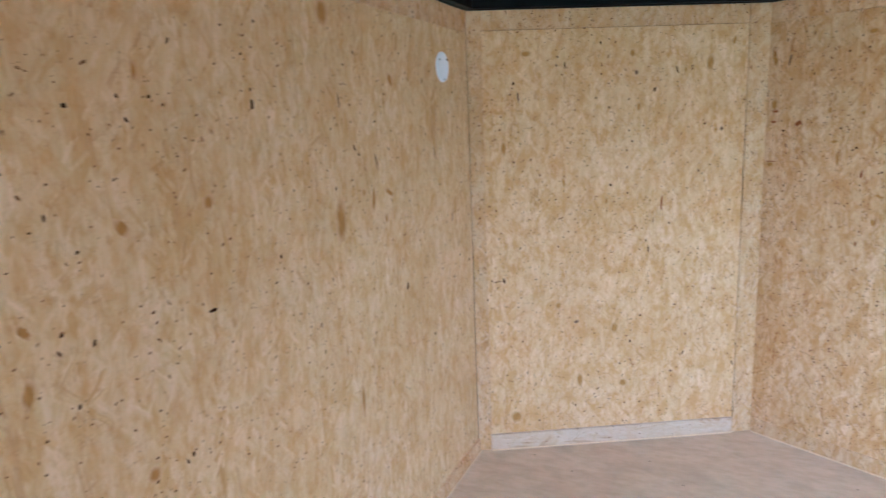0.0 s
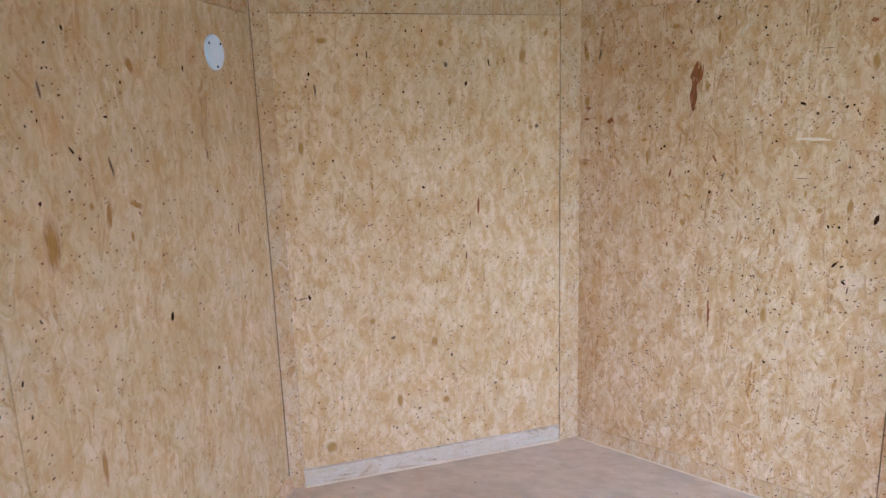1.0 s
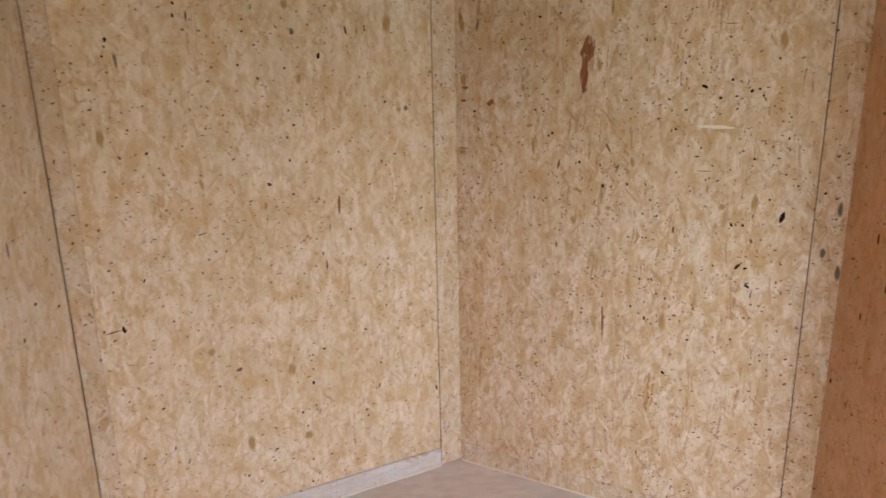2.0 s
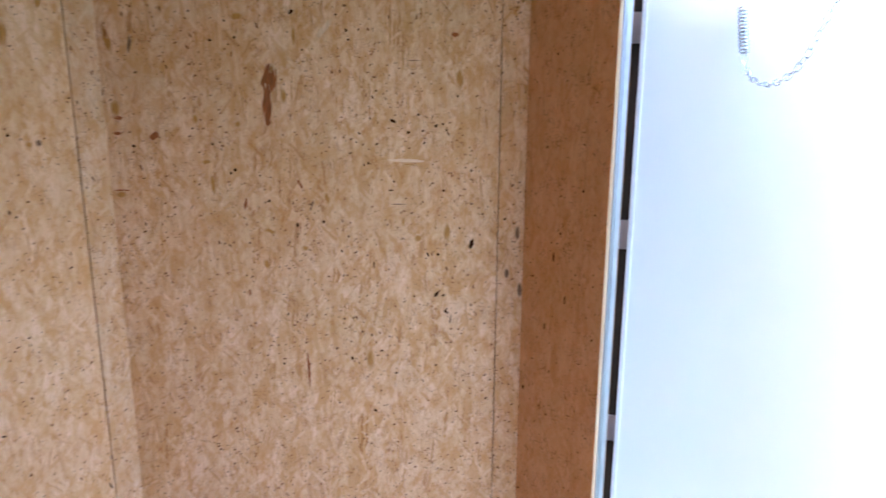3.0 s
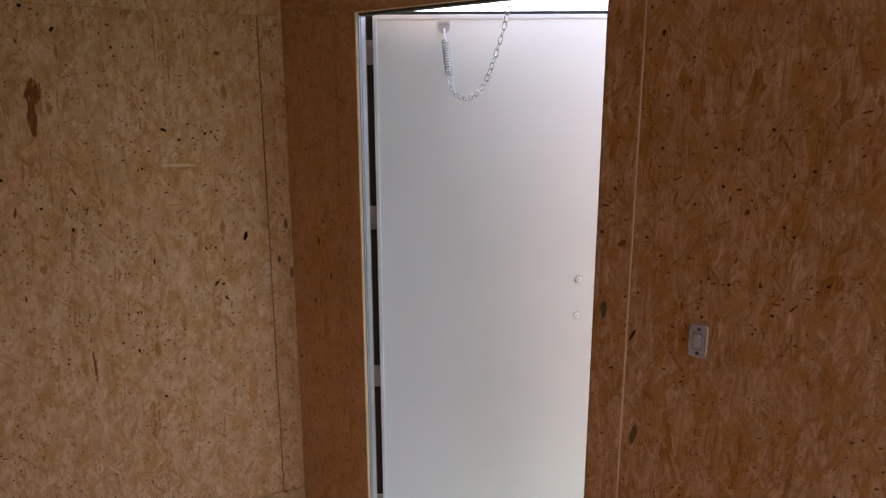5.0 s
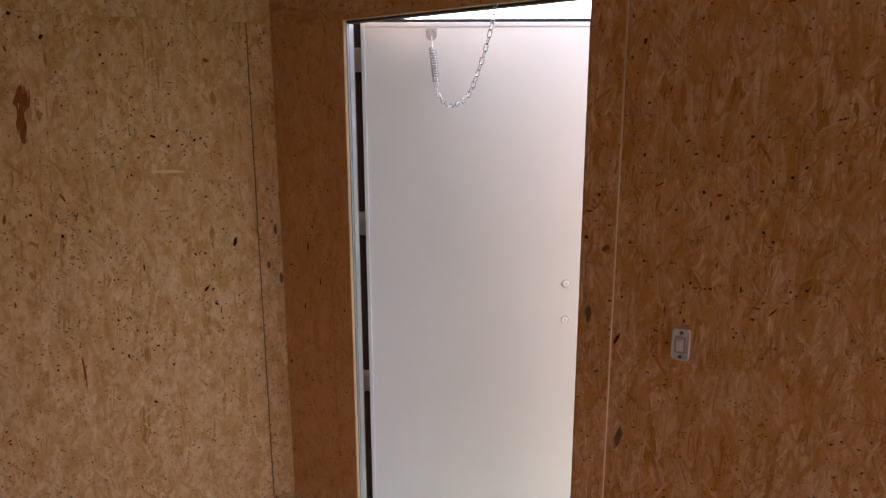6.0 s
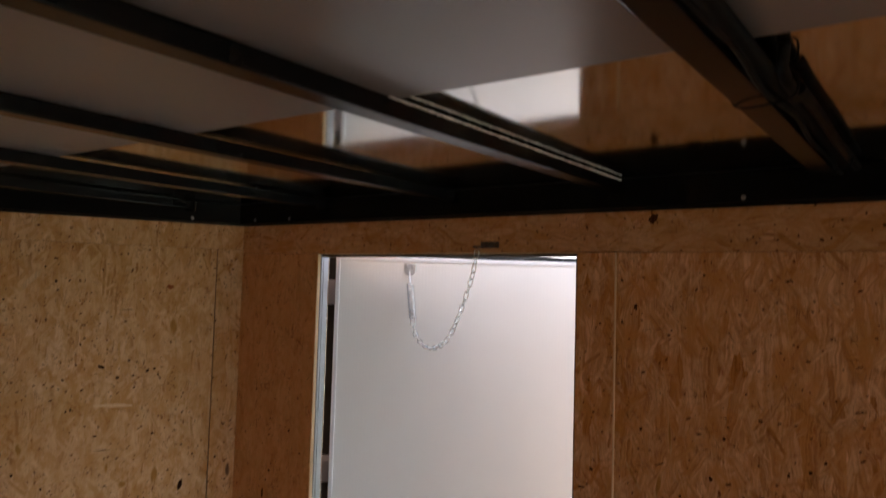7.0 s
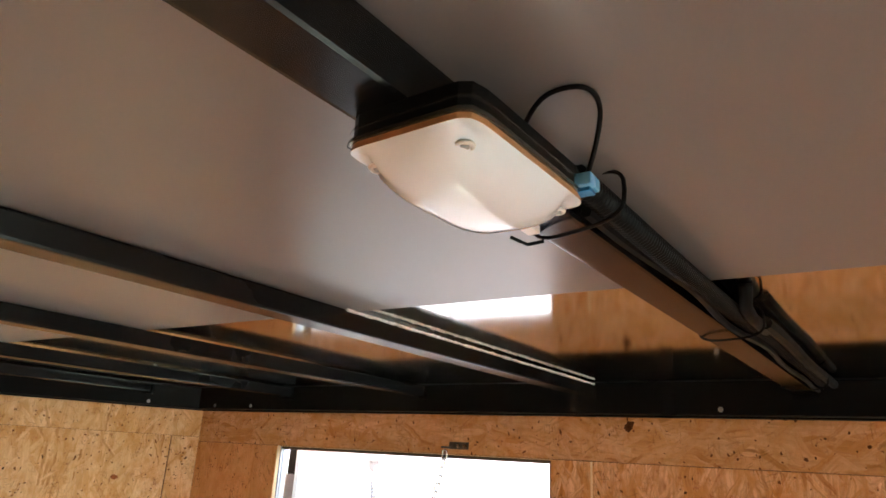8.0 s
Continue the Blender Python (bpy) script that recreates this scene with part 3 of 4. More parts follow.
marks(wall_nose_right, AMBER, ((0.466, 1.546, 0.012, 0.026, -20), (0.026, 1.624, 0.018, 0.1, 16), (0.031, 1.436, 0.03, 0.05, 0), (0.286, 1.223, 0.015, 0.07, 8), (0.27, 1.288, 0.034, 0.012, 20), (0.028, 1.196, 0.036, 0.022, 0), (0.44, 1.088, 0.044, 0.01, -34), (0.365, 1.395, 0.018, 0.022, 0), (0.377, 1.684, 0.05, 0.022, 15), (0.848, 1.282, 0.05, 0.003, -2), (0.426, 0.988, 0.014, 0.04, 20), (0.991, 1.522, 0.028, 0.056, 0), (0.531, 1.633, 0.013, 0.063, 0), (0.608, 1.183, 0.013, 0.044, 20), (0.249, 1.411, 0.018, 0.035, 0), (0.496, 1.47, 0.018, 0.044, 0)), 0, "amber_strand")
marks(wall_nose_right, AMBER, ((0.539, 1.037, 0.022, 0.019, 0), (0.957, 1.081, 0.022, 0.059, 0), (0.873, 1.064, 0.028, 0.023, 0), (0.828, 1.114, 0.013, 0.034, 0), (0.724, 0.684, 0.026, 0.085, 0)), 0, "amber_strand")
marks(wall_nose_right, GREY_STAIN, ((0.085, 1.606, 0.01, 0.06, -14), (0.564, 1.164, 0.005, 0.045, -20), (0.864, 1.571, 0.044, 0.003, 0), (0.969, 0.812, 0.005, 0.037, -10), (1.178, 0.902, 0.015, 0.051, 0), (1.137, 0.956, 0.017, 0.037, 0), (1.167, 1.078, 0.015, 0.049, 0), (0.816, 1.166, 0.053, 0.003, 0)), 0, "grey_smudge")
marks(wall_nose_right, PALE_FLAKE, ((0.836, 1.293, 0.1, 0.01, -2),), 0, "pale_strand")
marks(wall_nose_right, KNOT, ((1.03, 1.046, 0.013, 0.032, -14), (0.845, 1.373, 0.012, 0.009, 0), (0.801, 1.405, 0.02, 0.009, -25), (0.924, 1.391, 0.009, 0.014, -30), (0.737, 0.516, 0.016, 0.009, -30), (0.956, 0.836, 0.018, 0.008, -40), (0.303, 1.621, 0.011, 0.008, 0), (0.526, 1.697, 0.01, 0.019, -30), (0.452, 1.758, 0.013, 0.011, 0), (0.073, 1.333, 0.011, 0.009, 0), (0.442, 1.177, 0.011, 0.009, 0), (0.52, 1.106, 0.01, 0.012, 0), (0.793, 1.207, 0.015, 0.005, 0), (0.754, 1.34, 0.012, 0.006, 20), (0.74, 0.985, 0.005, 0.022, 0), (0.675, 1.65, 0.008, 0.012, 0)), 0, "dark_strand")
marks(wall_nose_right, KNOT, ((0.291, 1.339, 0.006, 0.012, 35), (0.509, 1.17, 0.005, 0.013, 0), (0.9, 1.014, 0.007, 0.017, 25), (0.926, 0.891, 0.009, 0.022, -35), (0.948, 0.888, 0.014, 0.007, 20), (0.761, 0.714, 0.013, 0.005, 0), (0.669, 0.691, 0.007, 0.017, 0), (0.803, 0.64, 0.011, 0.01, 30)), 0, "dark_strand")
specks(wall_nose_right, ((0.886, 1.378), (0.25, 1.696), (0.344, 1.672), (0.647, 1.691), (0.552, 1.597), (0.369, 1.629), (0.35, 1.265), (0.596, 1.115), (0.89, 1.343), (0.873, 1.422), (0.943, 1.396), (0.954, 1.379), (0.985, 1.475), (0.705, 1.37), (0.729, 1.286), (0.661, 0.953), (0.754, 1.488), (0.68, 1.625), (0.708, 1.652), (0.147, 0.935), (0.431, 1.173), (0.449, 1.245), (0.338, 1.257), (0.802, 1.232), (0.65, 0.952), (0.689, 1.023), (0.667, 1.071), (0.646, 1.027), (0.931, 1.015), (0.859, 0.886), (0.649, 0.817), (0.676, 0.82), (0.73, 0.764), (0.701, 0.775), (0.624, 0.723), (0.587, 0.685), (0.926, 0.664), (0.97, 0.738), (0.481, 0.834), (0.463, 0.676)))
specks(wall_nose_right, ((0.946, 1.206), (1.061, 1.136), (1.029, 1.166), (0.994, 1.094), (1.128, 1.121), (0.717, 1.281), (1.027, 1.264)))
marks(wall_nose_left, KNOT, ((0.127, 0.758, 0.009, 0.024, 12), (0.095, 0.754, 0.045, 0.003, 8), (0.53, 0.251, 0.016, 0.007, 20), (0.177, 1.249, 0.006, 0.013, 30), (0.27, 0.121, 0.012, 0.006, 50), (0.595, 1.705, 0.008, 0.011, 0), (0.535, 1.705, 0.008, 0.013, 0), (0.355, 1.623, 0.008, 0.013, 0), (0.389, 1.623, 0.004, 0.028, 0), (0.181, 1.56, 0.009, 0.015, 0), (0.571, 1.453, 0.007, 0.013, 30), (0.468, 1.762, 0.011, 0.006, 0), (0.85, 1.591, 0.006, 0.027, 10), (0.759, 1.517, 0.01, 0.02, -15), (0.972, 1.372, 0.012, 0.007, 0), (0.668, 1.314, 0.011, 0.008, 0), (0.579, 1.139, 0.016, 0.011, -25)), 0, "dark_strand")
marks(wall_nose_left, KNOT, ((1.091, 1.011, 0.012, 0.006, 20), (0.734, 0.899, 0.006, 0.012, 0), (1.185, 1.331, 0.008, 0.017, 30), (0.197, 0.893, 0.006, 0.016, -20), (0.744, 0.861, 0.005, 0.03, 0), (1.174, 0.818, 0.008, 0.012, 0), (0.866, 0.611, 0.011, 0.007, -15), (0.715, 0.572, 0.012, 0.008, 0), (0.67, 0.459, 0.009, 0.018, 0), (0.202, 0.487, 0.012, 0.006, 20), (0.907, 0.39, 0.007, 0.019, -25), (1.134, 0.327, 0.006, 0.025, 15), (0.221, 0.346, 0.005, 0.018, 0), (0.716, 0.176, 0.012, 0.006, 10), (0.431, 0.182, 0.008, 0.011, 0), (1.013, 0.023, 0.017, 0.007, 0)), 0, "dark_strand")
marks(wall_nose_left, KNOT, ((0.004, -0.0, 0.008, 0.018, -45), (1.178, 0.643, 0.007, 0.038, -25)), 0, "dark_strand")
specks(wall_nose_left, ((0.86, 0.286), (0.568, 1.718), (0.359, 1.655), (0.168, 1.517), (0.177, 1.541), (0.537, 1.585), (0.568, 1.547), (0.517, 1.491), (0.652, 1.482), (0.352, 1.756), (0.912, 1.604), (0.655, 1.358), (0.645, 1.278), (0.246, 1.256), (0.206, 1.322), (0.648, 1.209), (0.806, 1.223), (0.651, 1.102), (0.832, 0.969), (0.073, 1.072), (0.099, 1.053), (0.38, 0.93), (1.041, 0.996), (1.152, 1.186), (1.159, 1.078), (0.11, 0.937), (0.515, 0.505), (0.371, 0.518), (0.112, 0.532), (0.627, 0.36), (0.534, 0.327), (0.64, 0.306), (0.076, 0.76), (0.262, 0.757), (0.056, 0.678)))
marks(wall_nose_left, STREAK, ((0.798, 1.054, 0.01, 0.07, -4),), 0, "red_strand")
marks(wall_nose_left, AMBER, ((1.02, 1.348, 0.018, 0.02, 0), (0.233, 1.672, 0.045, 0.025, 0), (0.885, 1.588, 0.011, 0.034, -10), (0.988, 1.615, 0.031, 0.07, -8), (1.085, 1.7, 0.015, 0.05, -25), (0.563, 1.076, 0.013, 0.038, 0), (0.382, 1.158, 0.013, 0.05, 15), (0.693, 1.451, 0.017, 0.045, 0), (0.137, 1.305, 0.022, 0.065, 0), (0.665, 1.662, 0.024, 0.033, 0), (0.357, 0.637, 0.024, 0.037, 0), (0.601, 0.523, 0.033, 0.052, 0), (0.451, 0.296, 0.028, 0.066, 0), (0.644, 0.271, 0.039, 0.035, 0), (0.17, 0.146, 0.048, 0.052, 0)), 0, "amber_strand")
marks(wall_left, KNOT, ((4.281, 0.895, 0.013, 0.026, -12), (3.118, 1.474, 0.012, 0.01, 0), (3.573, 1.478, 0.011, 0.022, 0), (3.392, 1.064, 0.024, 0.007, 0), (3.296, 0.793, 0.008, 0.012, 0), (4.016, 1.62, 0.007, 0.012, 10), (4.118, 1.432, 0.015, 0.006, 0), (3.995, 1.362, 0.006, 0.02, 40), (4.578, 1.201, 0.011, 0.007, 0), (4.727, 1.528, 0.014, 0.008, 30), (4.459, 1.559, 0.008, 0.019, 0), (3.772, 0.916, 0.007, 0.014, -20), (3.782, 0.839, 0.005, 0.013, 0), (4.484, 0.667, 0.01, 0.014, 0), (4.686, 0.836, 0.008, 0.015, 0), (4.753, 0.907, 0.016, 0.008, 0)), 0, "dark_strand")
marks(wall_left, KNOT, ((4.849, 0.869, 0.013, 0.01, 0),), 0, "dark_strand")
specks(wall_left, ((3.571, 1.51), (3.057, 1.117), (3.699, 1.276), (4.392, 1.698), (4.186, 1.512), (3.972, 1.275), (3.886, 1.26), (4.474, 1.383), (4.52, 1.595), (3.901, 1.445), (3.911, 1.427), (3.879, 1.418), (4.017, 1.342), (3.961, 1.585), (4.295, 1.637)))
marks(wall_left, AMBER, ((3.874, 1.706, 0.05, 0.07, 5), (3.9, 1.171, 0.05, 0.13, -8), (3.957, 0.626, 0.02, 0.11, 0), (4.087, 1.206, 0.02, 0.09, -15), (4.181, 1.488, 0.017, 0.012, 0), (4.227, 1.555, 0.024, 0.052, 35), (4.161, 1.14, 0.015, 0.032, 15), (4.032, 1.233, 0.018, 0.023, 20), (4.189, 1.216, 0.014, 0.076, 62), (4.022, 1.283, 0.008, 0.014, 0)), 0, "amber_strand")
marks(wall_right, BROWN_KNOT, ((1.177, 1.305, 0.013, 0.003, -30), (1.144, 1.178, 0.01, 0.012, 0), (1.153, 1.244, 0.014, 0.004, 5), (1.202, 1.214, 0.011, 0.004, 0)), -0.006, "dark_strand")
specks(wall_right, ((1.172, 1.285),), -0.006, BROWN_KNOT)
specks(wall_right, ((0.299, 0.834), (0.292, 0.981)), -0.001, BROWN_KNOT)
marks(wall_right, BROWN_KNOT, ((1.233, 0.931, 0.008, 0.036, -25), (1.575, 1.061, 0.024, 0.0035, 50), (1.262, 1.635, 0.01, 0.014, 0), (1.297, 1.821, 0.016, 0.024, -40), (0.134, 1.031, 0.008, 0.029, 0), (0.159, 1.103, 0.01, 0.012, 0), (0.02, 0.594, 0.009, 0.016, 0), (0.187, 0.918, 0.007, 0.024, 0), (0.107, 0.817, 0.007, 0.02, 0), (1.315, 1.319, 0.025, 0.003, 25), (1.411, 1.089, 0.016, 0.003, 8), (1.391, 1.007, 0.005, 0.011, 0), (1.327, 0.971, 0.014, 0.004, -10)), 0, "dark_strand")
specks(wall_right, ((1.24, 1.039), (1.7, 1.796), (0.12, 1.586), (0.09, 1.337), (0.225, 0.999), (0.239, 1.231), (1.276, 1.385), (1.413, 1.308), (1.438, 1.388), (1.356, 1.263), (1.502, 1.431), (1.399, 1.099), (1.634, 1.118), (1.615, 1.103), (1.609, 1.371), (1.585, 1.349), (1.55, 1.337), (1.443, 1.092), (1.506, 1.103), (1.501, 0.989), (1.604, 1.11), (1.289, 1.136), (1.541, 1.231), (1.561, 1.212)), 0, BROWN_KNOT)
marks(wall_right, GREY_STAIN, ((1.157, 0.982, 0.022, 0.055, 4),), -0.006, "grey_smudge")
marks(wall_right, GREY_STAIN, ((1.250, 0.673, 0.018, 0.085, -20),), 0, "grey_smudge")
marks(wall_right, STREAK, ((1.195, 1.156, 0.03, 0.014, 40),), -0.006, "red_strand")
marks(wall_right, STREAK, ((1.467, 1.256, 0.014, 0.016, 0), (1.384, 1.089, 0.005, 0.016, 0), (1.345, 1.026, 0.006, 0.022, -10), (1.453, 1.147, 0.004, 0.022, -12), (1.43, 1.282, 0.006, 0.019, 20), (1.541, 1.064, 0.021, 0.004, 0)), 0, "red_strand")
marks(wall_left, KNOT, ((3.601, 1.654, 0.007, 0.011, 0), (3.55, 1.583, 0.009, 0.007, 25), (3.348, 1.592, 0.006, 0.014, -20), (3.07, 0.991, 0.007, 0.011, -20), (3.105, 1.242, 0.009, 0.007, 40), (3.057, 1.305, 0.006, 0.014, 0), (3.629, 1.128, 0.007, 0.011, 25), (3.234, 1.45, 0.006, 0.014, 40), (3.219, 1.49, 0.007, 0.011, 0), (3.29, 1.49, 0.009, 0.007, 25), (3.113, 1.086, 0.006, 0.014, -20)), 0, "dark_strand")
marks(wall_left, AMBER, ((3.409, 1.285, 0.03, 0.03, -20), (3.195, 1.266, 0.02, 0.05, 40), (3.262, 1.534, 0.014, 0.035, 0), (2.99, 1.044, 0.02, 0.05, -20), (2.997, 1.14, 0.014, 0.035, 40), (3.198, 0.801, 0.03, 0.03, 0)), 0, "amber_strand")
marks(wall_left, GREY_STAIN, ((3.928, 1.489, 0.007, 0.055, 12), (4.116, 1.316, 0.008, 0.068, 16), (4.686, 1.065, 0.01, 0.048, 0), (4.197, 1.349, 0.007, 0.013, 0), (4.544, 1.315, 0.009, 0.036, 0)), 0, "grey_smudge")
marks(wall_nose_left, GREY_STAIN, ((0.199, 1.507, 0.008, 0.051, 8), (0.682, 1.587, 0.017, 0.022, 0), (1.045, 1.349, 0.016, 0.021, 0), (0.762, 0.983, 0.005, 0.039, -10), (0.435, 0.561, 0.027, 0.013, 25), (0.855, 0.31, 0.018, 0.012, 0), (1.146, 0.415, 0.01, 0.019, 0)), 0, "grey_smudge")
marks(wall_nose_right, PALE_STRAND, ((0.613, 1.651, 0.014, 0.092, -40),), 0, "pale_strand")
marks(wall_right, AMBER, ((1.313, 1.276, 0.009, 0.059, -15), (1.261, 1.285, 0.005, 0.074, 30), (1.335, 1.375, 0.005, 0.083, 4), (1.421, 1.227, 0.052, 0.004, 30), (1.564, 1.144, 0.005, 0.049, 0)), 0, "amber_strand")

# ---- door frame and door ----
frame_d = tagged(part("door_frame", box(DOOR_A - 0.02, DOOR_A + 0.004, 0.0125, 0.040, 0.0, DOOR_TOP, 0.001), ALU), "aluminium door frame set in the opening", "door frame", kind="structure")
frame_d.matrix_world = wall_right.matrix_world.copy()
part("frame_lip", box(DOOR_A + 0.0045, DOOR_A + 0.0060, 0.019, 0.022, 0.0, DOOR_TOP - 0.001), ALU, frame_d)
part("jamb", box(DOOR_B - 0.010, DOOR_B + 0.02, 0.0125, 0.040, 0.0, DOOR_TOP, 0.001), BLACK, frame_d)
# The header gets the dark of the shadow over the door as its colour.
part("header", box(DOOR_A + 0.0042, DOOR_B - 0.0102, 0.0125, 0.040, DOOR_TOP - 0.006, DOOR_TOP + 0.02, 0.001), HEADER_SHADE, frame_d, "header of the door frame, its shade put into the dark colour")
part("sill", box(DOOR_A, DOOR_B, 0.001, 0.05, -0.03, 0.004, 0.001), ALU, frame_d)

# the leaf: x from the hinge side, y = 0 its inner face, y outwards
DOOR_LONG, DOOR_HIGH = 0.774, 1.749
door = new("door_1")
tagged(door, "white side door standing part open, aluminium edge", "door", kind="structure")
door.matrix_world = Matrix.Translation((1.1285, -0.3391, 0)) @ Matrix.Rotation(math.atan2(-0.815, 0.579), 4, "Z")
part("skin_panel", box(0.011, DOOR_LONG - 0.011, 0.001, 0.028, 0.02, DOOR_HIGH - 0.012), DOORSKIN, door)
for x0, x1, z0, z1 in ((0, 0.012, 0.01, DOOR_HIGH), (DOOR_LONG - 0.012, DOOR_LONG, 0.01, DOOR_HIGH), (0.0122, DOOR_LONG - 0.0122, DOOR_HIGH - 0.013, DOOR_HIGH), (0.0122, DOOR_LONG - 0.0122, 0.01, 0.022)):
    part("edge_trim", box(x0, x1, -0.0025, 0.029, z0, z1, 0.0018), TRIM, door, "pale satin aluminium edge trim")
part("outer_skin", box(-0.0252, DOOR_LONG - 0.002, 0.0295, 0.0335, -0.01, DOOR_HIGH + 0.014), SKIN, door, "black outer skin with an overlapping edge")
part("seal", box(-0.0232, -0.001, 0.0255, 0.0293, -0.01, DOOR_HIGH + 0.010, 0.001), RUBBER, door, "black rubber seal")
part("seal", box(0.0, DOOR_LONG - 0.004, 0.0255, 0.0293, DOOR_HIGH + 0.001, DOOR_HIGH + 0.011, 0.001), RUBBER, door, "black rubber seal")
for z in (0.920, 0.795):
    bolt = part("bolt_head", disc((0.661, 0.001, z), (0, -1, 0), 0.0115, 0.0045, 0.0014), CAP, door, "white capped bolt head")
    part("washer", disc((0.661, 0.0012, z), (0, -1, 0), 0.0131, 0.0018, sides=24), DULL, bolt, "thin steel washer")
    part("bolt_socket", disc((0.661, -0.0033, z), (0, -1, 0), 0.0045, 0.0006, sides=12), SWITCH, bolt)
for z0, z1 in ((1.603, 1.677), (1.080, 1.158), (0.526, 0.603), (0.035, 0.110)):
    hinge = part("hinge", box(-0.052, 0.001, 0.0215, 0.0252, z0, z1, 0.0012), STRAP, door, "aluminium strap hinge")
    part("hinge_pin", tube([(-0.052, 0.024, z0), (-0.052, 0.024, z1)], 0.005, 10), ALU, hinge)


# ---- door chain with its spring ----
chain = new("door_chain")
tagged(chain, "zinc chain with a coil spring holding the open door", "chain")
dm = door.matrix_world
outw = (dm.to_3x3() @ Vector((0, -1, 0))).normalized()
bm = box(0.219 - 0.017, 0.219 + 0.017, -0.003, 0.0005, 1.712, 1.732, 0.001)
disc((0.219, 0.0005, 1.712), (0, -1, 0), 0.017, 0.0035, sides=20, bm=bm)
bmesh.ops.transform(bm, matrix=dm, verts=bm.verts)
part("clasp_plate", bm, ZINC, chain, "zinc plate screwed to the door")
for dx in (-0.009, 0.009):
    part("screw", disc(dm @ Vector((0.219 + dx, -0.003, 1.723)), outw, 0.004, 0.002, 0.001, 12), DULL, chain)
a0 = Vector((1.240, -0.527, 0))
a1 = Vector((1.046, -0.876, 0))
hook = dm @ Vector((0.219, -0.008, 1.703))


def along(u, z):
    p = a0.lerp(a1, u / (a1 - a0).length)
    return Vector((p.x, p.y, z + 0.006))


sp0, sp1 = along(0.010, 1.664), along(0.036, 1.563)
part("hook", tube([hook + outw * -0.006, hook + Vector((0, 0, 0.003)), hook.lerp(sp0, 0.5), sp0], 0.0018, 6), ZINC, chain)
axis = (sp1 - sp0).normalized()
e1 = axis.orthogonal().normalized()
e2 = axis.cross(e1)
coil = [sp0.lerp(sp1, k / 240) + 0.0095 * (math.cos(k * 2 * math.pi * 13 / 240) * e1 + math.sin(k * 2 * math.pi * 13 / 240) * e2) for k in range(241)]
part("spring", tube(coil, 0.0023, 6), CHAIN, chain, "tight zinc coil spring", True)
# the way of the chain, from the spring down and up to the plate over the door
way = [(0.036, 1.563), (0.040, 1.545), (0.050, 1.529), (0.075, 1.508), (0.115, 1.494), (0.155, 1.4905), (0.20, 1.497), (0.245, 1.514), (0.285, 1.546), (0.32, 1.590), (0.35, 1.634), (0.376, 1.676), (0.392, 1.712), (0.402, 1.752)]
pts = [along(u, z) for u, z in way]
run = [0.0]
for p, q in zip(pts, pts[1:]):
    run.append(run[-1] + (q - p).length)


def on_way(s):
    for k in range(len(run) - 1):
        if s <= run[k + 1] or k == len(run) - 2:
            return pts[k].lerp(pts[k + 1], (s - run[k]) / (run[k + 1] - run[k]))


LINK_IN, LINK_W, WIRE = 0.0188, 0.0060, 0.0015
count = int(run[-1] / LINK_IN)
step = run[-1] / count
loop = []
for k in range(16):
    q = 2 * math.pi * k / 16
    loop.append((math.copysign(max(0, (step + 2 * WIRE) / 2 - LINK_W), math.cos(q)) + LINK_W * math.cos(q), LINK_W * math.sin(q), 0))
lbm = tube(loop, WIRE, 5, closed=True)
link_mesh = bpy.data.meshes.new("link")
bmesh.ops.recalc_face_normals(lbm, faces=lbm.faces)
lbm.to_mesh(link_mesh)
lbm.free()
for p in link_mesh.polygons:
    p.use_smooth = True
link_mesh.materials.append(CHAIN)
for k in range(count):
    p, q = on_way(k * step), on_way((k + 1) * step)
    link = new("link", link_mesh)
    link.parent = chain
    turn = (q - p).to_track_quat("X", "Z").to_matrix().to_4x4()
    link.matrix_world = Matrix.Translation((p + q) / 2) @ turn @ Matrix.Rotation(radians(25 + 90 * (k % 2) + random.uniform(-14, 14)), 4, "X")
# the plate over the door, screwed to the board
bm = box(W - 0.0035, W + 0.001, -0.930, -0.880, 1.762, 1.778, 0.001)
box(W - 0.014, W - 0.0005, -0.884, -0.864, 1.763, 1.7675, 0.001, bm=bm)
part("eye_plate", bm, BROWNED, chain, "small zinc eye plate over the door")
for y in (-0.904, -0.921):
    part("screw", disc((W - 0.0033, y, 1.770), (-1, 0, 0), 0.0048, 0.002, 0.001, 12), CHAIN, chain)

# ---- light switch ----
sw = new("light_switch")
tagged(sw, "small translucent white rocker switch screwed to the wall", "light switch")
sw.matrix_world = Matrix.Translation((W, -1.389, 0.951)) @ Matrix.Rotation(radians(-90), 4, "Z")


def rounded(half_x, half_z, steps, e=9.0, n=48):
    """A body of rounded rectangles, one for each step of growth and depth."""
    bm, rings = bmesh.new(), []
    for grow, depth in steps:
        ring = []
        for k in range(n):
            q = 2 * math.pi * k / n
            c, d = math.cos(q), math.sin(q)
            f = 1 / (abs(c) ** e + abs(d) ** e) ** (1 / e)
            ring.append(bm.verts.new(((half_x - grow) * c * f, depth, (half_z - grow) * d * f)))
        rings.append(ring)
    for lower, upper in zip(rings, rings[1:]):
        for k in range(n):
            bm.faces.new((lower[k], lower[(k + 1) % n], upper[(k + 1) % n], upper[k]))
    bm.faces.new(rings[0][::-1])
    bm.faces.new(rings[-1])
    return bm


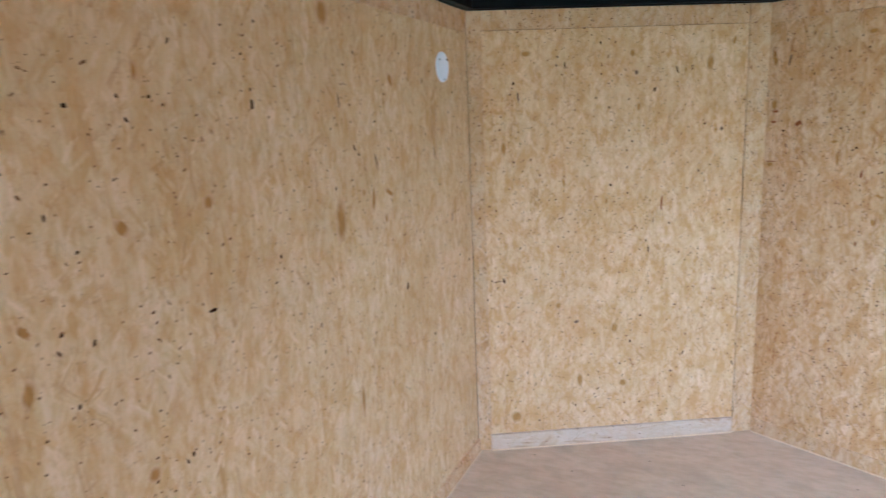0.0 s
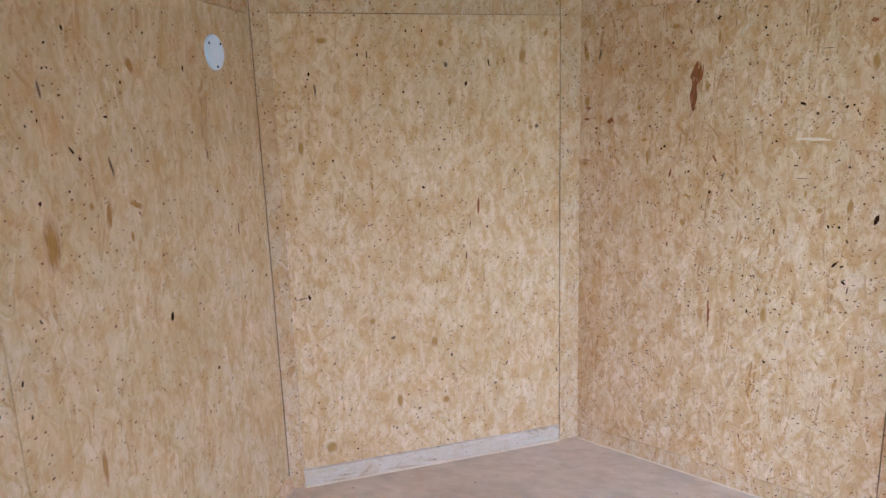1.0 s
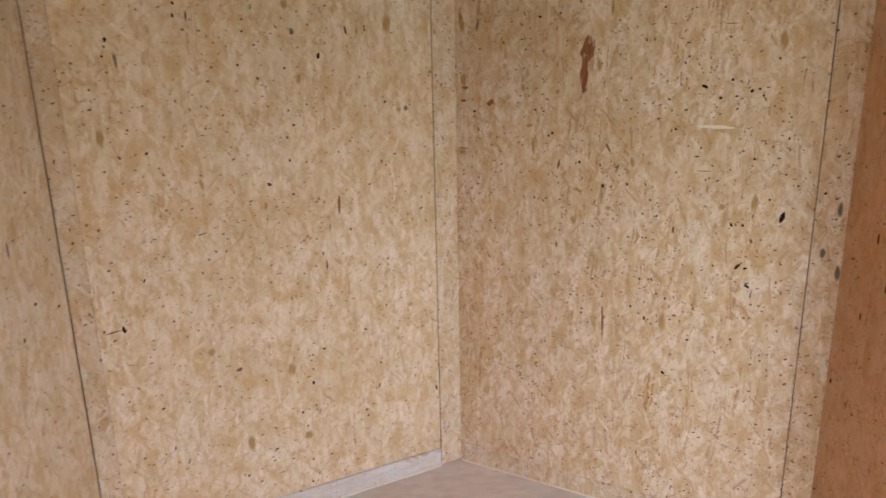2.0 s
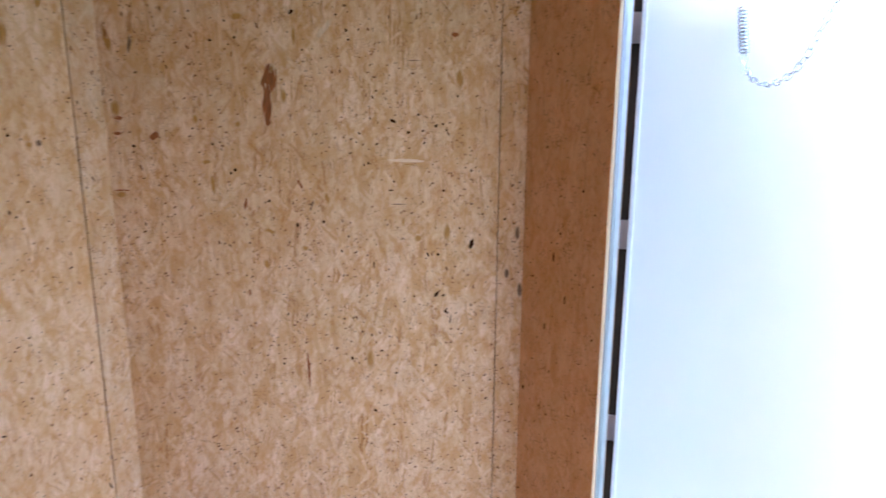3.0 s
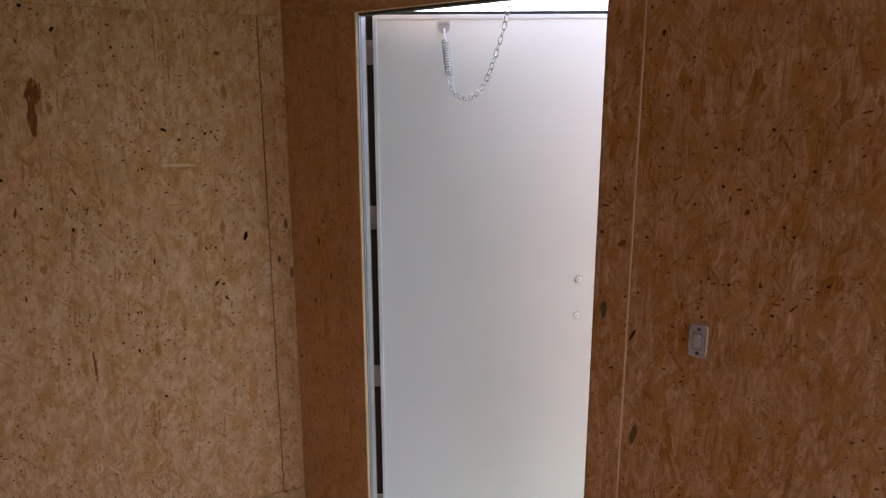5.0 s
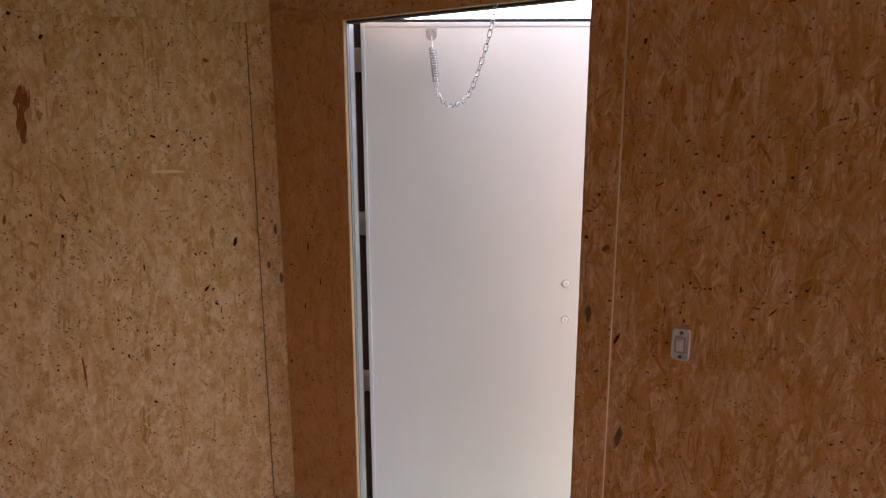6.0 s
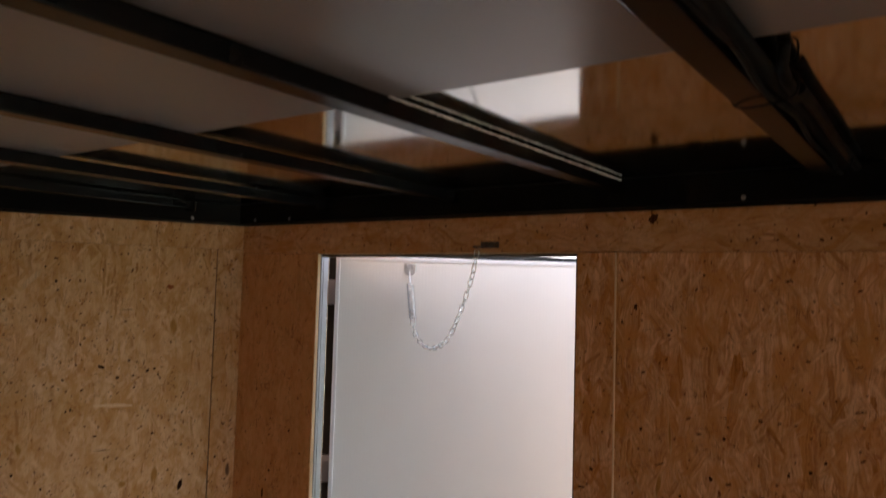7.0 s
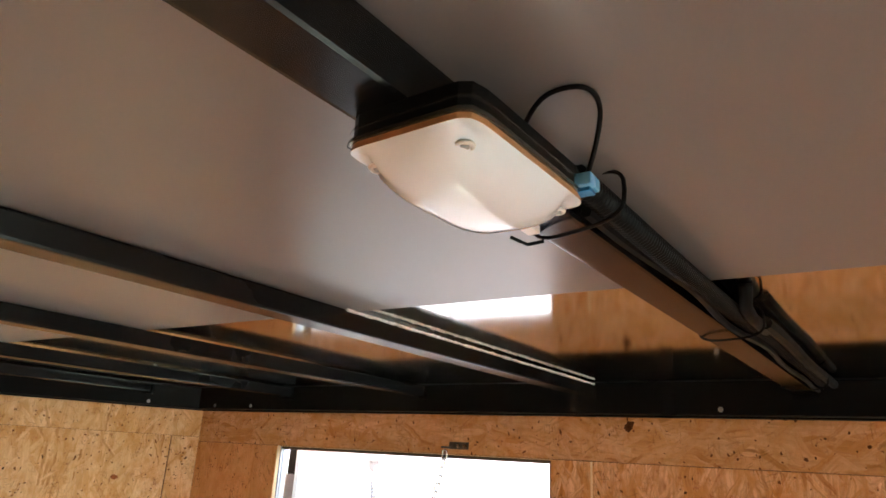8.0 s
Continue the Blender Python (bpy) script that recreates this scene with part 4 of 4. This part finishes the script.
part("plate", rounded(0.0205, 0.038, ((0.0, 0.0005), (0.0, -0.0085), (0.0008, -0.0105), (0.0022, -0.0105), (0.0032, -0.0075))), SWITCH, sw, "pale lilac plastic plate with a raised rim")
part("rocker_frame", rounded(0.0128, 0.0205, ((0.0, -0.0070), (0.0, -0.0100), (0.0010, -0.0108), (0.0024, -0.0108), (0.0030, -0.0080))), GREY, sw, "smoky grey rocker surround")
bm = box(-0.0078, 0.0078, -0.0150, -0.0078, -0.0150, 0.0150, 0.0014)
bmesh.ops.rotate(bm, cent=(0, -0.012, 0), matrix=Matrix.Rotation(radians(9), 3, "X"), verts=bm.verts)
rocker = part("rocker", bm, SWITCH, sw, "translucent white rocker")
part("rocker_mark", box(-0.0030, 0.0005, -0.0158, -0.0150, 0.004, 0.0065), WHITE, rocker)
part("rocker_mark", box(0.0015, 0.0040, -0.0158, -0.0150, -0.009, -0.006), WHITE, rocker)
for z in (-0.0295, 0.0285):
    screw = part("screw", disc((0.001, -0.0074, z), (0, -1, 0), 0.0046, 0.0030, 0.0014, 14), BROWNED, sw, "dark steel screw")
    part("screw_slot", box(-0.0022, 0.0042, -0.0107, -0.0103, z - 0.0005, z + 0.0005), CHAIN, screw)

# ---- round cover on the left wall ----
vent = new("round_cover")
tagged(vent, "round white plastic cover screwed to the strand board", "wall cover")
part("cover_disc", disc((-W, -0.242, 1.615), (1, 0, 0), 0.053, 0.007, 0.004, 40), WHITE, vent)
for q in (40, 145, 275):
    part("screw", disc((-W + 0.0065, -0.242 + 0.042 * math.cos(radians(q)), 1.615 + 0.042 * math.sin(radians(q))), (1, 0, 0), 0.0040, 0.0025, 0.001, 10), BLACK, vent)

# ---- bolt heads on the top rail ----
tagged(part("rail_screw", disc(wall_nose_right.matrix_world @ Vector((LEN_C - 0.16, -0.0337, 1.852)), wall_nose_right.matrix_world.to_3x3() @ Vector((0, -1, 0)), 0.0048, 0.0025, 0.0012, 12), DULL), "small dull screw head in the black rail", "screw", "rail screws")
for y in (-0.091, -0.241, -1.477):
    b = tagged(part("rail_screw", disc((W - 0.0337, y, 1.852), (-1, 0, 0), 0.0048, 0.0025, 0.0012, 12), DULL), "small bright screw head in the black rail", "screw", "rail screws")

# ---- dome lamp under the rafter ----
LAMP = Vector((-0.0470, -1.573, RAFT))
lamp = new("dome_lamp")
tagged(lamp, "unlit dome lamp with a frosted lens under the rafter", "lamp")
lamp.matrix_world = Matrix.Translation(LAMP) @ Matrix.Rotation(math.atan(SKEW), 4, "Z")
LX, LY = 0.0525, 0.0335


def lens_z(u, v):
    """The lens hangs down in a flat, evenly rounded bowl."""
    rho = min(1.0, (abs(u) ** 3.4 + abs(v) ** 3.4) ** (1 / 3.4))
    return -0.0167 - 0.0185 * (1 - rho ** 2.8) ** 0.7


def lens(nx=28, ny=20):
    bm = bmesh.new()
    grid = []
    for i in range(nx + 1):
        col = []
        for j in range(ny + 1):
            u, v = 2 * i / nx - 1, 2 * j / ny - 1
            # round off the corners of the plan
            k = 1 / max(1.0, (abs(u) ** 11 + abs(v) ** 11) ** (1 / 11) / max(abs(u), abs(v), 1e-6))
            col.append(bm.verts.new((LX * u * k, LY * v * k, lens_z(u, v))))
        grid.append(col)
    for i in range(nx):
        for j in range(ny):
            bm.faces.new((grid[i][j], grid[i + 1][j], grid[i + 1][j + 1], grid[i][j + 1]))
    return bm


def block(half_x, half_y, z0, z1, e=11.0, n=56, bm=None):
    bm = bm or bmesh.new()
    ring = []
    for k in range(n):
        q = 2 * math.pi * k / n
        c, s = math.cos(q), math.sin(q)
        r = 1 / (abs(c) ** e + abs(s) ** e) ** (1 / e)
        ring.append((half_x * c * r, half_y * s * r))
    lo = [bm.verts.new((x, y, z0)) for x, y in ring]
    hi = [bm.verts.new((x, y, z1)) for x, y in ring]
    bm.faces.new(lo[::-1])
    bm.faces.new(hi)
    for k in range(n):
        bm.faces.new((lo[k], lo[(k + 1) % n], hi[(k + 1) % n], hi[k]))
    return bm


part("lamp_base", block(LX - 0.0004, LY - 0.0004, -0.0116, 0.0), RAIL, lamp, "black lamp base")
bm = block(LX + 0.0014, LY + 0.0014, -0.0137, -0.0118)
block(LX + 0.0007, LY + 0.0007, -0.0072, -0.0063, bm=bm)
part("lamp_skirt", bm, CLEAR, lamp, "clear plastic rim")
part("gasket", block(LX, LY, -0.0165, -0.0138), ORANGE, lamp, "amber brown gasket")
part("lens", lens(), LENSMAT, lamp, "frosted white plastic lens", True)
for u, v in ((-0.80, 0.70), (-0.80, -0.70), (0.80, -0.70), (0.80, 0.70)):
    cx, cy = LX * u * 0.96, LY * v * 0.96
    low = lens_z(u, v)
    boss = part("screw_boss", tube([(cx + 0.0036 * math.cos(q), cy + 0.0036 * math.sin(q), low + 0.0006) for q in (2 * math.pi * k / 20 for k in range(20))], 0.0011, 6, closed=True), BOSS, lamp, "grey ring of a screw boss", True)
    part("screw_head", disc((cx, cy, low + 0.0010), (0, 0, -1), 0.0023, 0.0016, 0.0006, 12), DULL, boss, "recessed steel screw")

# ---- wiring along the rafter ----
def raft_y(x):
    return -1.560 + SKEW * x


loom = new("wire_loom")
tagged(loom, "black corrugated wire loom tied along the rafter", "cable")
path = []
for k in range(900):
    u = k / 899
    x = 0.035 + u * 0.93
    path.append((x, raft_y(x) - 0.029 - 0.002 * math.sin(u * 9), RAFT + 0.014 - 0.006 * math.sin(u * math.pi * 2.2) * (1 - u) + 0.002 * u))
part("loom_tube", tube(path, 0.0078, 10, ridge=0.0009), VINYL, loom, "ribbed black plastic loom", True)
path = [(0.06 + 0.93 * k / 30, raft_y(0.06 + 0.93 * k / 30) - 0.024 + 0.003 * math.sin(k * 0.7), RAFT + 0.003 + 0.002 * math.sin(k * 0.45)) for k in range(31)]
part("wire", tube(path, 0.0035, 6), VINYL, loom, "black wire")
path = [(0.46 + 0.54 * k / 14, raft_y(0.46 + 0.54 * k / 14) - 0.044, RAFT + 0.014 + 0.002 * math.sin(k * 0.6)) for k in range(15)]
part("wire", tube(path, 0.007, 8), VINYL, loom, "black cable")
for x in (0.072, 0.445, 0.90):
    y = raft_y(x)
    ring = []
    for k in range(28):
        q = 2 * math.pi * k / 28
        py, pz = -0.014 + 0.034 * math.copysign(abs(math.cos(q)) ** 0.6, math.cos(q)), 0.011 + 0.0165 * math.copysign(abs(math.sin(q)) ** 0.6, math.sin(q))
        ring.append((x + 0.35 * py, y + py, RAFT + pz))
    part("cable_tie", tube(ring, 0.0013, 6, closed=True), VINYL, loom, "black cable tie")
part("cable_tie_tail", tube([(0.078, raft_y(0.078) + 0.012, RAFT - 0.005), (0.072, raft_y(0.07) + 0.020, RAFT - 0.008), (0.058, raft_y(0.06) + 0.024, RAFT - 0.007)], 0.0012, 6), VINYL, loom)
loop = [(-0.012, -1.584, RAFT + 0.006), (-0.026, -1.588, RAFT + 0.016), (-0.038, -1.603, RAFT + 0.023), (-0.040, -1.618, RAFT + 0.024), (-0.034, -1.626, RAFT + 0.023), (-0.020, -1.625, RAFT + 0.020), (-0.008, -1.618, RAFT + 0.008), (-0.003, -1.611, RAFT - 0.006)]
fine = []
for k in range(len(loop) - 1):
    p0, p1, p2, p3 = (Vector(loop[min(max(k + o, 0), len(loop) - 1)]) for o in (-1, 0, 1, 2))
    for f in (0, 0.25, 0.5, 0.75):
        fine.append(0.5 * (2 * p1 + (p2 - p0) * f + (2 * p0 - 5 * p1 + 4 * p2 - p3) * f * f + (3 * p1 - p0 - 3 * p2 + p3) * f ** 3))
part("wire_loop", tube(fine + [loop[-1]], 0.0013, 8), VINYL, loom, "loop of thin black wire", True)
drop = [Vector(p) for p in ((0.352, -1.630, ROOF), (0.354, -1.6295, RAFT + 0.026), (0.360, -1.6285, RAFT + 0.019), (0.378, -1.6250, RAFT + 0.013), (0.410, raft_y(0.41) - 0.041, RAFT + 0.010), (0.50, raft_y(0.5) - 0.037, RAFT + 0.014))]
part("drop_cable", tube(drop, 0.0062, 10), VINYL, loom, "black cable through the roof", True)
plug = tagged(part("wire_connector", box(-0.0105, 0.0025, -1.6165, -1.6040, RAFT - 0.0115, RAFT - 0.0050, 0.0012), PALEBLUE), "light blue wire tap connector beside the lamp", "connector")
part("connector_lid", box(-0.0080, 0.0, -1.6150, -1.6065, RAFT - 0.0138, RAFT - 0.0117, 0.0008), BLUE, plug, "blue snap lid")
tagged(part("terminal_block", box(0.050, 0.062, raft_y(0.056) + 0.006, raft_y(0.056) + 0.014, RAFT - 0.006, RAFT - 0.0005, 0.001), WHITE), "small white wire clip under the rafter", "clip")

# ---- outside ----
GROUND_Z = -0.55
GRASS = plain("pale_grass_ground", (0.165, 0.185, 0.130), 0.9, vary=0.35, scale=2.5, bump=0.5, bump_scale=40)
BLADE = plain("grass_blade", (0.18, 0.215, 0.12), 0.7, vary=0.3, scale=3)
ground = tagged(part("ground", prism([(-400, -400), (400, -400), (400, 400), (-400, 400)], GROUND_Z - 0.3, GROUND_Z), GRASS), "pale grassy ground round the trailer", "ground", kind="structure")
verts, faces = [], []
rg = random.Random(4)
for k in range(9000):
    x, y = 1.6 + 9 * rg.random() ** 1.5, rg.uniform(-2.0, 5.5)
    h, q, lean = rg.uniform(0.03, 0.09), rg.uniform(0, 6.28), rg.uniform(-0.04, 0.04)
    c, s = 0.004 * math.cos(q), 0.004 * math.sin(q)
    n = len(verts)
    verts += [(x - c, y - s, GROUND_Z), (x + c, y + s, GROUND_Z), (x + lean, y + lean * 0.6, GROUND_Z + h)]
    faces.append((n, n + 1, n + 2))
me = bpy.data.meshes.new("grass")
me.from_pydata(verts, [], faces)
me.materials.append(BLADE)
tagged(new("grass", me), "short pale grass beside the trailer door", "grass", kind="stuff")

PAINT = plain("blue_paint", (0.004, 0.010, 0.036), 0.25, vary=0.08, scale=2)
GLASS = plain("dark_window", (0.008, 0.012, 0.02), 0.08, vary=0.05)
TYRE = plain("tyre_rubber", (0.02, 0.02, 0.02), 0.8)


def pickup(place, turn):
    car = new("parked_truck")
    tagged(car, "dark blue pickup truck parked on the grass", "truck")
    car.matrix_world = Matrix.Translation(place) @ Matrix.Rotation(radians(turn), 4, "Z") @ Matrix.Scale(1.12, 4)
    bm = box(-2.6, 2.6, -0.95, 0.95, 0.45, 1.10, 0.08)
    part("body", bm, PAINT, car)
    bm = bmesh.new()
    prof = [(-0.9, 1.10), (-0.65, 1.80), (0.85, 1.82), (1.25, 1.10)]
    rows = [[bm.verts.new((x, y * (0.9 if z > 1.5 else 1), z)) for x, z in prof] for y in (-0.9, 0.9)]
    for k in range(4):
        bm.faces.new((rows[0][k], rows[0][(k + 1) % 4], rows[1][(k + 1) % 4], rows[1][k]))
    bm.faces.new(rows[0][::-1])
    bm.faces.new(rows[1])
    bmesh.ops.bevel(bm, geom=bm.edges[:], offset=0.05, segments=2, affect="EDGES")
    part("cab", bm, PAINT, car)
    for y in (-0.885, 0.885):
        part("side_window", box(-0.55, 0.85, y - 0.035, y + 0.035, 1.2, 1.62, 0.02), GLASS, car)
    for y in (-0.72, 0.72):
        rack = part("roof_rail", box(-0.75, 0.8, y - 0.025, y + 0.025, 1.90, 1.95, 0.01), SKIN, car, "black roof rack rail")
        for x in (-0.7, 0.0, 0.75):
            part("rail_foot", box(x - 0.03, x + 0.03, y - 0.02, y + 0.02, 1.80, 1.905), SKIN, rack)
    part("side_step", box(-0.9, 1.1, -1.02, -0.90, 0.36, 0.42, 0.01), ALU, car, "bright metal side step")
    part("windscreen", box(1.02, 1.06, -0.7, 0.7, 1.2, 1.62, 0.01), GLASS, car)
    part("bumper", box(2.55, 2.72, -0.95, 0.95, 0.42, 0.66, 0.04), ALU, car, "bright metal bumper")
    part("bumper", box(-2.72, -2.55, -0.95, 0.95, 0.42, 0.66, 0.04), ALU, car, "bright metal bumper")
    for x in (-1.65, 1.65):
        for y in (-0.9, 0.9):
            tyre = part("wheel", disc((x, y - 0.12, 0.38), (0, 1, 0), 0.38, 0.24, 0.05, 28), TYRE, car)
            part("rim", disc((x, y + (0.10 if y > 0 else -0.13), 0.38), (0, 1, 0), 0.22, 0.035, 0.01, 20), ALU, tyre)
    return car


pickup((22.0, 3.87, GROUND_Z), 80)
pickup((19.8, 14.0, GROUND_Z), 60)


def branch(bm, p, d, length, r, depth, rg):
    q = p + d * length
    tube([p, p.lerp(q, 0.5) + Vector((rg.uniform(-1, 1), rg.uniform(-1, 1), 0)) * length * 0.06, q], lambda f, r=r: r * (1 - 0.35 * f), 5, bm)
    if depth == 0:
        return
    for k in range(3 if depth > 1 else 4):
        nd = (d + Vector((rg.uniform(-1, 1), rg.uniform(-1, 1), rg.uniform(-0.25, 0.6))) * 0.75).normalized()
        branch(bm, p.lerp(q, rg.uniform(0.55, 1.0)), nd, length * rg.uniform(0.55, 0.8), r * 0.6, depth - 1, rg)


BARK = plain("grey_bark", (0.10, 0.085, 0.07), 0.9, vary=0.3, scale=8, bump=0.4)
for x, y, h, seed in ((29.5, 5.6, 2.6, 1),):
    rg = random.Random(seed)
    tree = new("bare_tree")
    tagged(tree, "leafless grey tree standing behind a parked truck", "tree")
    bm = bmesh.new()
    branch(bm, Vector((x, y, GROUND_Z - 0.1)), Vector((0, 0, 1)), h, 0.2, 5, rg)
    part("trunk", bm, BARK, tree)
